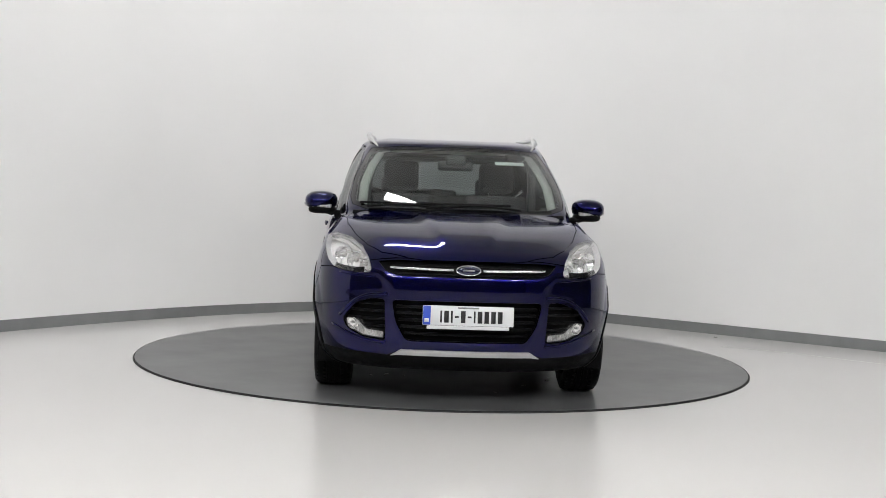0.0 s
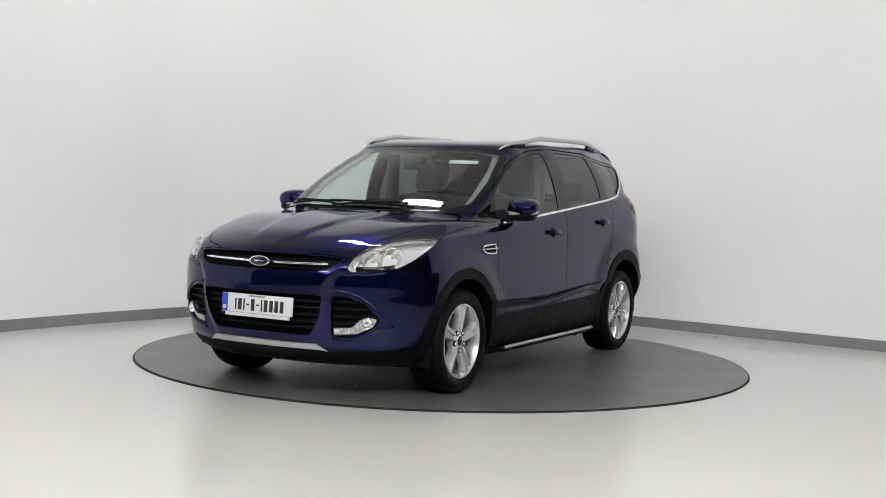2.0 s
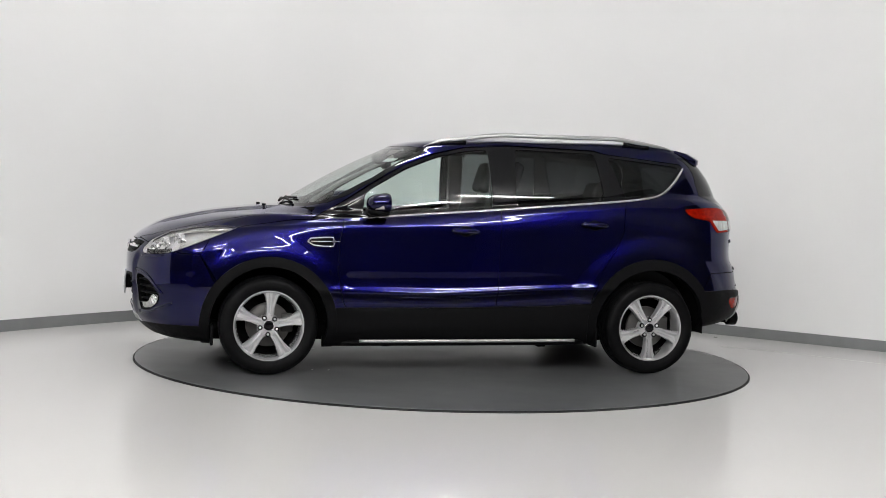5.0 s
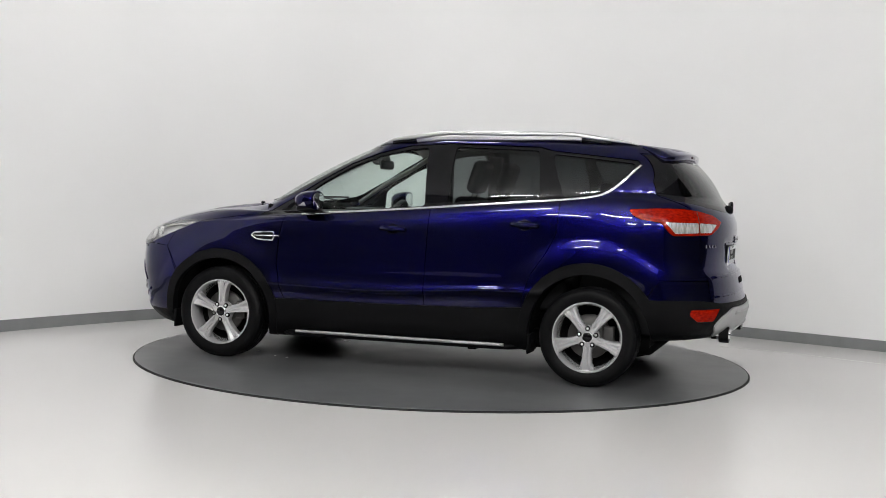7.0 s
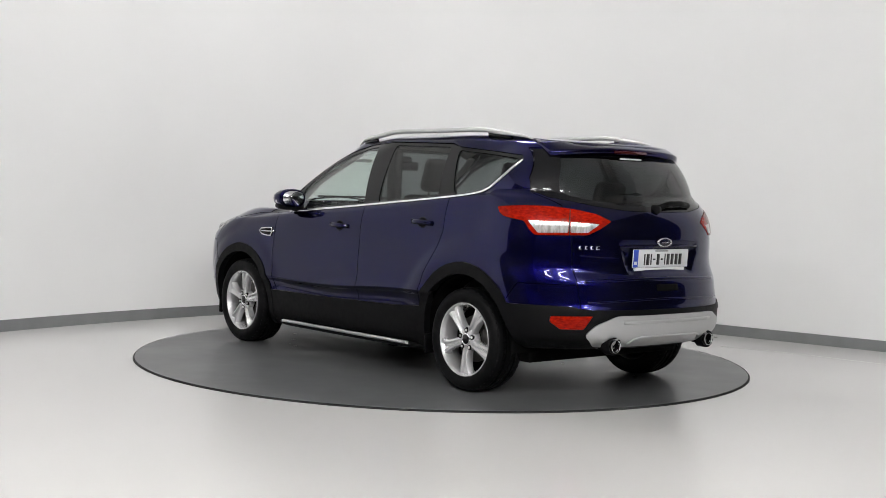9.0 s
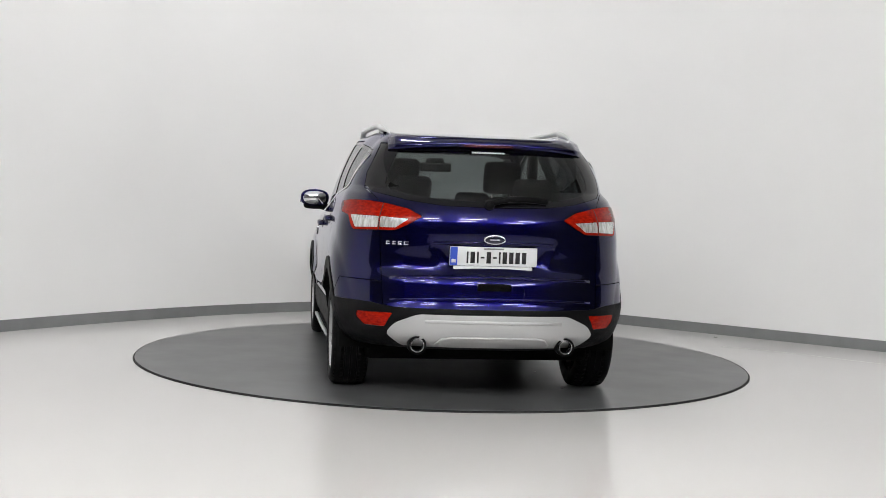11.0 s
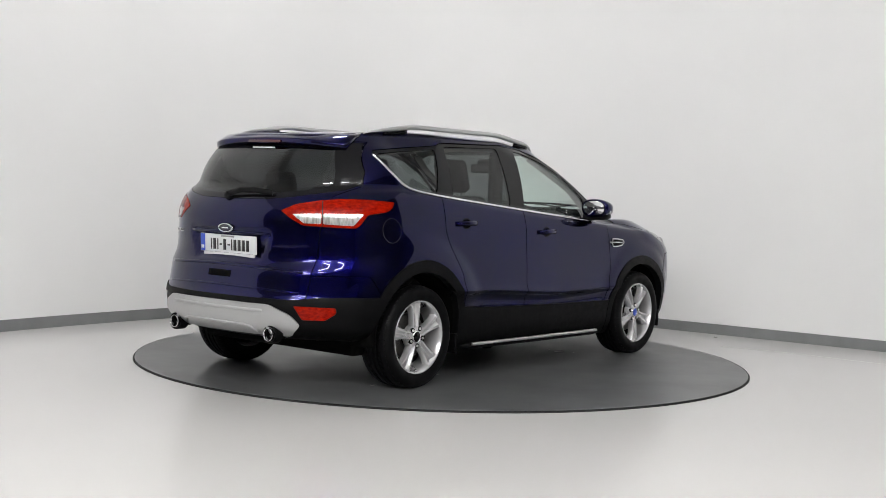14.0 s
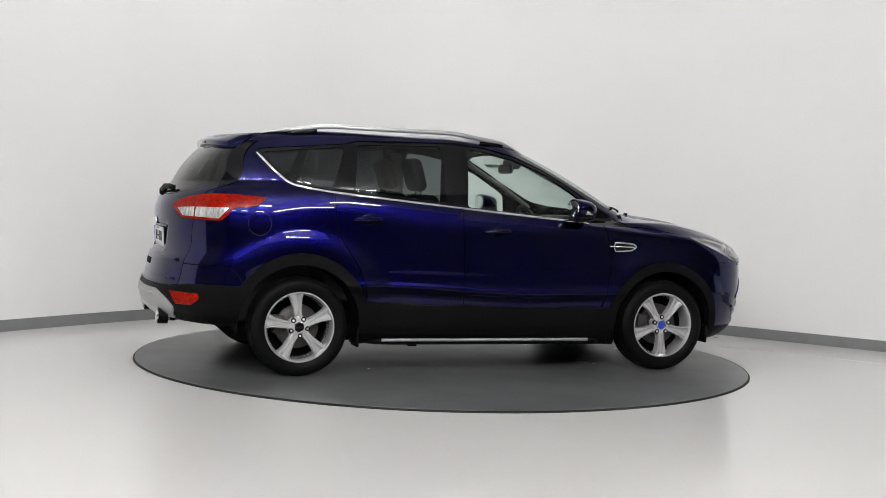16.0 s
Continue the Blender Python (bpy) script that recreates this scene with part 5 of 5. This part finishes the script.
    part("dealer_lettering", marks, "paper", gate, "small white lettering strip on the rear screen")
    # wiper
    w = part("rear_wiper", sweep(bmesh.new(), [k.tail(0.035, 1.185, 0.018), k.tail(-0.08, 1.205, 0.03), k.tail(-0.20, 1.208, 0.028), k.tail(-0.32, 1.206, 0.014)], [(-0.006, -0.02), (0.008, -0.018), (0.012, 0.0), (0.006, 0.016), (-0.006, 0.016)]), "plastic", gate, "black rear wiper")
    part("wiper_pivot", lathe(bmesh.new(), [(0.0, -0.03), (0.022, -0.027), (0.030, -0.01), (0.032, 0.02)], 18, "x", tuple(k.tail(0.03, 1.186))), "plastic", w)
    # badge, plate and its recess, handle, model lettering
    b = k.tail(0.001, 0.985)
    m = pose(b.x - 0.003, 0.0, 0.985, 0, 4, 180)
    badge = part("badge", oval(bmesh.new(), m, 0.062, 0.026, 0.008), "badge_blue", gate, "dark blue oval badge with a chrome rim")
    part("badge_rim", oval_ring(m, 0.062, 0.026, 0.006, 0.011), "chrome", badge)
    part("badge_mark", bm_at(box((0.006, -0.030, -0.004), (0.0105, 0.030, 0.004), 0.0015), m), "chrome", badge)
    p = k.tail(0.02, 0.875)
    build_plate(root, pose(p.x - 0.010, 0.0, 0.885, 0, 3, 180))
    pts = [k.tail(y, z, 0.0) for y, z in smooth_line([(-0.36, 0.958), (-0.2, 0.962), (0.2, 0.962), (0.36, 0.958)], 20)]
    part("plate_lamp_bar", strip_on(pts, [k.normal(q) for q in pts], 0.020, 0.009), "paint", gate)
    pts = [k.tail(y, 0.708, 0.0) for y in np.linspace(-0.10, 0.10, 7)]
    part("latch_recess", strip_on(pts, [k.normal(q) for q in pts], 0.042, 0.003), "under", gate, "black tailgate latch recess")
    for z, w, d in ((0.765, 0.020, 0.008), (0.640, 0.014, 0.005)):
        pts = [k.tail(y, z - 0.02 * (y / 0.6) ** 2, -0.002) for y in np.linspace(-0.60, 0.60, 25)]
        part("tailgate_crease", strip_on(pts, [k.normal(q) for q in pts], w, d), "paint", gate)
    letters = bmesh.new()
    y = 0.625
    for wide in (0.030, 0.026, 0.028, 0.032):
        p = k.tail(y - wide / 2, 0.945, 0.002)
        for z, tall in ((0.938, 0.006), (0.954, 0.004)):
            add_box(letters, (p.x - 0.003, y - wide, z), (p.x + 0.004, y, z + tall), 0.0015, 1)
        add_box(letters, (p.x - 0.0025, y - 0.009, 0.940), (p.x + 0.004, y - 0.002, 0.956))
        y -= wide + 0.005
    part("model_badge", letters, "chrome", gate, "chrome model lettering")


def seat(root, x, y, wide, z=0.62):
    s = part("seat", box((x - 0.25, y - wide, z - 0.24), (x + 0.28, y + wide, z), 0.06, 4), "cloth", root, "dark cloth seat")
    lean = pose(x - 0.23, y, z - 0.08, 0, -17, 0)
    part("backrest", bm_at(box((-0.07, -wide + 0.01, 0.0), (0.07, wide - 0.01, 0.60), 0.055, 4), lean), "cloth", s)
    return s, lean


def head_rest(s, lean, wide, up=0.64, tall=0.19):
    part("headrest", bm_at(box((-0.045, -wide, up), (0.05, wide, up + tall), 0.045, 4), lean), "cloth", s)
    for d in (-0.06, 0.06):
        part("headrest_post", bm_at(lathe(bmesh.new(), [(0.006, 0.58), (0.006, up + 0.04)], 8, "z", (0, d, 0)), lean), "steel", s)


def build_interior(root):
    k = SKIN
    part("cabin_floor", box((-1.75, -0.70, 0.215), (1.85, 0.70, 0.34), 0.03), "under", root, "dark underbody pan")
    part("engine_block", box((1.0, -0.60, 0.30), (1.95, 0.60, 0.76), 0.05), "under", root, "dark engine bay filling")
    part("boot_floor", box((-1.98, -0.62, 0.32), (-1.2, 0.62, 0.78), 0.04), "dash", root)
    dash = lofted([[(x, y, z) for x, z in ((1.10, 0.75), (1.12, 1.06 - 0.05 * (y / 0.72) ** 2), (0.92, 1.075 - 0.03 * (y / 0.72) ** 2), (0.70, 1.05), (0.62, 0.99), (0.66, 0.72))] for y in np.linspace(-0.72, 0.72, 9)])
    d = part("dashboard", dash, "dash", root, "dark plastic dashboard")
    part("instrument_hood", box((0.60, -0.54, 0.99), (0.86, -0.20, 1.095), 0.035, 3), "dash", d)
    part("centre_stack", box((0.58, -0.12, 0.62), (0.70, 0.12, 1.03), 0.03, 3), "dash", d)
    tilt = pose(0.50, -0.37, 0.985, 0, 65, 0)
    rim = bmesh.new()
    lathe(rim, [(0.182 + 0.016 * math.cos(a), 0.016 * math.sin(a)) for a in np.linspace(0, 2 * math.pi, 10, endpoint=False)], 40, "z", closed=True)
    wheel = part("steering_wheel", bm_at(rim, tilt), "dash", root, "black steering wheel")
    part("wheel_boss", bm_at(box((-0.07, -0.08, -0.05), (0.07, 0.08, -0.005), 0.02), tilt), "dash", wheel)
    for lo, hi in (((-0.02, -0.18, -0.02), (0.02, -0.05, -0.005)), ((-0.02, 0.05, -0.02), (0.02, 0.18, -0.005)), ((0.05, -0.02, -0.02), (0.18, 0.02, -0.005))):
        part("wheel_spoke", bm_at(box(lo, hi, 0.005), tilt), "dash", wheel)
    for y in (-0.37, 0.37):
        s, lean = seat(root, 0.02, y, 0.26, 0.72)
        head_rest(s, lean, 0.135, 0.63, 0.24)
    s, lean = seat(root, -0.92, 0.0, 0.66, 0.70)
    for y in (-0.40, 0.40):
        part("headrest", bm_at(box((-0.045, y - 0.13, 0.61), (0.045, y + 0.13, 0.76), 0.04, 3), lean), "cloth", s)
    part("headrest", bm_at(box((-0.04, -0.11, 0.58), (0.04, 0.11, 0.66), 0.035, 3), lean), "cloth", s)
    part("rear_view_mirror", box((0.41, -0.125, 1.395), (0.445, 0.125, 1.465), 0.02, 3), "dash", root, "black rear-view mirror")
    part("sensor_pod", box((0.42, -0.07, 1.43), (0.53, 0.07, 1.505), 0.025, 3), "dash", root)
    # door linings
    for s in (-1, 1):
        for x0, x1, z1 in ((-0.18, 0.85, 1.05), (-0.90, -0.24, 1.13)):
            part("door_lining", box((x0, s * 0.80 - 0.02, 0.35), (x1, s * 0.80 + 0.02, z1), 0.015), "dash", root)
    # roof lining just under the roof
    bm = bmesh.new()
    xs, ys = np.linspace(0.33, -1.66, 18), np.linspace(-0.55, 0.55, 13)
    vs = [[bm.verts.new((x, y, k.top(x, y * 0.98).z - 0.035)) for y in ys] for x in xs]
    for p, q in zip(vs, vs[1:]):
        for j in range(len(ys) - 1):
            bm.faces.new((p[j], p[j + 1], q[j + 1], q[j]))
    part("roof_lining", bm, "headliner", root, "pale grey cloth roof lining")


def build_liner(root):
    """The dark inner body behind the painted panels, seen only in the gaps between them."""
    for flip in (False, True):
        g = skin_grid()
        bm = bmesh.new()
        rows = g[:N_STEP * 11 + 1]
        vs = [[bm.verts.new(q) for q in r] for r in rows]
        for p, q in zip(vs, vs[1:]):
            for j in range(len(p) - 1):
                c = (p[j].co + q[j + 1].co) / 2
                near = min(math.hypot(c.x - AXLE_F, c.z - HUB_Z), math.hypot(c.x - AXLE_R, c.z - HUB_Z))
                lamp = c.x > 1.35 and c.y > 0.42 and 0.74 < c.z
                mouth = c.x > 1.6 and c.z < 0.88
                if near > 0.44 and not lamp and not mouth:
                    bm.faces.new((p[j], p[j + 1], q[j + 1], q[j]))
        for v in [v for v in bm.verts if not v.link_faces]:
            bm.verts.remove(v)
        for v in bm.verts:
            v.co -= SKIN.normal(v.co) * 0.022
        part("inner_body", handed(bm, flip), "seam", root, "dark inner body behind the panels")


def build_car():
    root = tagged(new("car"), "dark blue metallic five-door family SUV on the turntable", "car")
    SKIN.panel("body_shell", ["", "none"], "paint", root, "blue painted roof, pillars and rear quarters", both=True, thick=0.02)
    build_liner(root)
    two(lambda flip: build_side(root, flip))
    build_nose(root)
    build_tail(root)
    build_interior(root)
    # round fuel flap on the right rear quarter
    ring = [(-1.626 + 0.075 * math.cos(a), 1.004 + 0.075 * math.sin(a)) for a in np.linspace(0, 2 * math.pi, 33)]
    pts = [SKIN.side(u, v, -0.0005) for u, v in ring]
    flap = mirrored(strip_on(pts, [SKIN.normal(p) for p in pts], 0.004, 0.0012))
    part("fuel_flap_gap", flap, "seam", root, "round dark gap round the fuel flap")
    for x, turn, flip in ((AXLE_F, 1.65, False), (AXLE_F, -1.571, True), (AXLE_R, -1.571, False), (AXLE_R, 1.69, True)):
        build_wheel(root, x, 0.885, turn, flip)
    return root


car = build_car()


def motions():
    rows_car, rows_disc = [], []
    steps = int(SECONDS * 2)
    for i in range(steps + 1):
        t = i / 2
        a = TURN_START + TURN_RATE * t
        rows_disc.append((t, pose(0, 0, 0, 0, 0, a)))
        rows_car.append((t, pose(0, 0, 0, 0, 0, a) @ pose(CAR_OFF[0], CAR_OFF[1], 0)))
    walk(turntable, rows_disc)
    walk(car, rows_car)


motions()
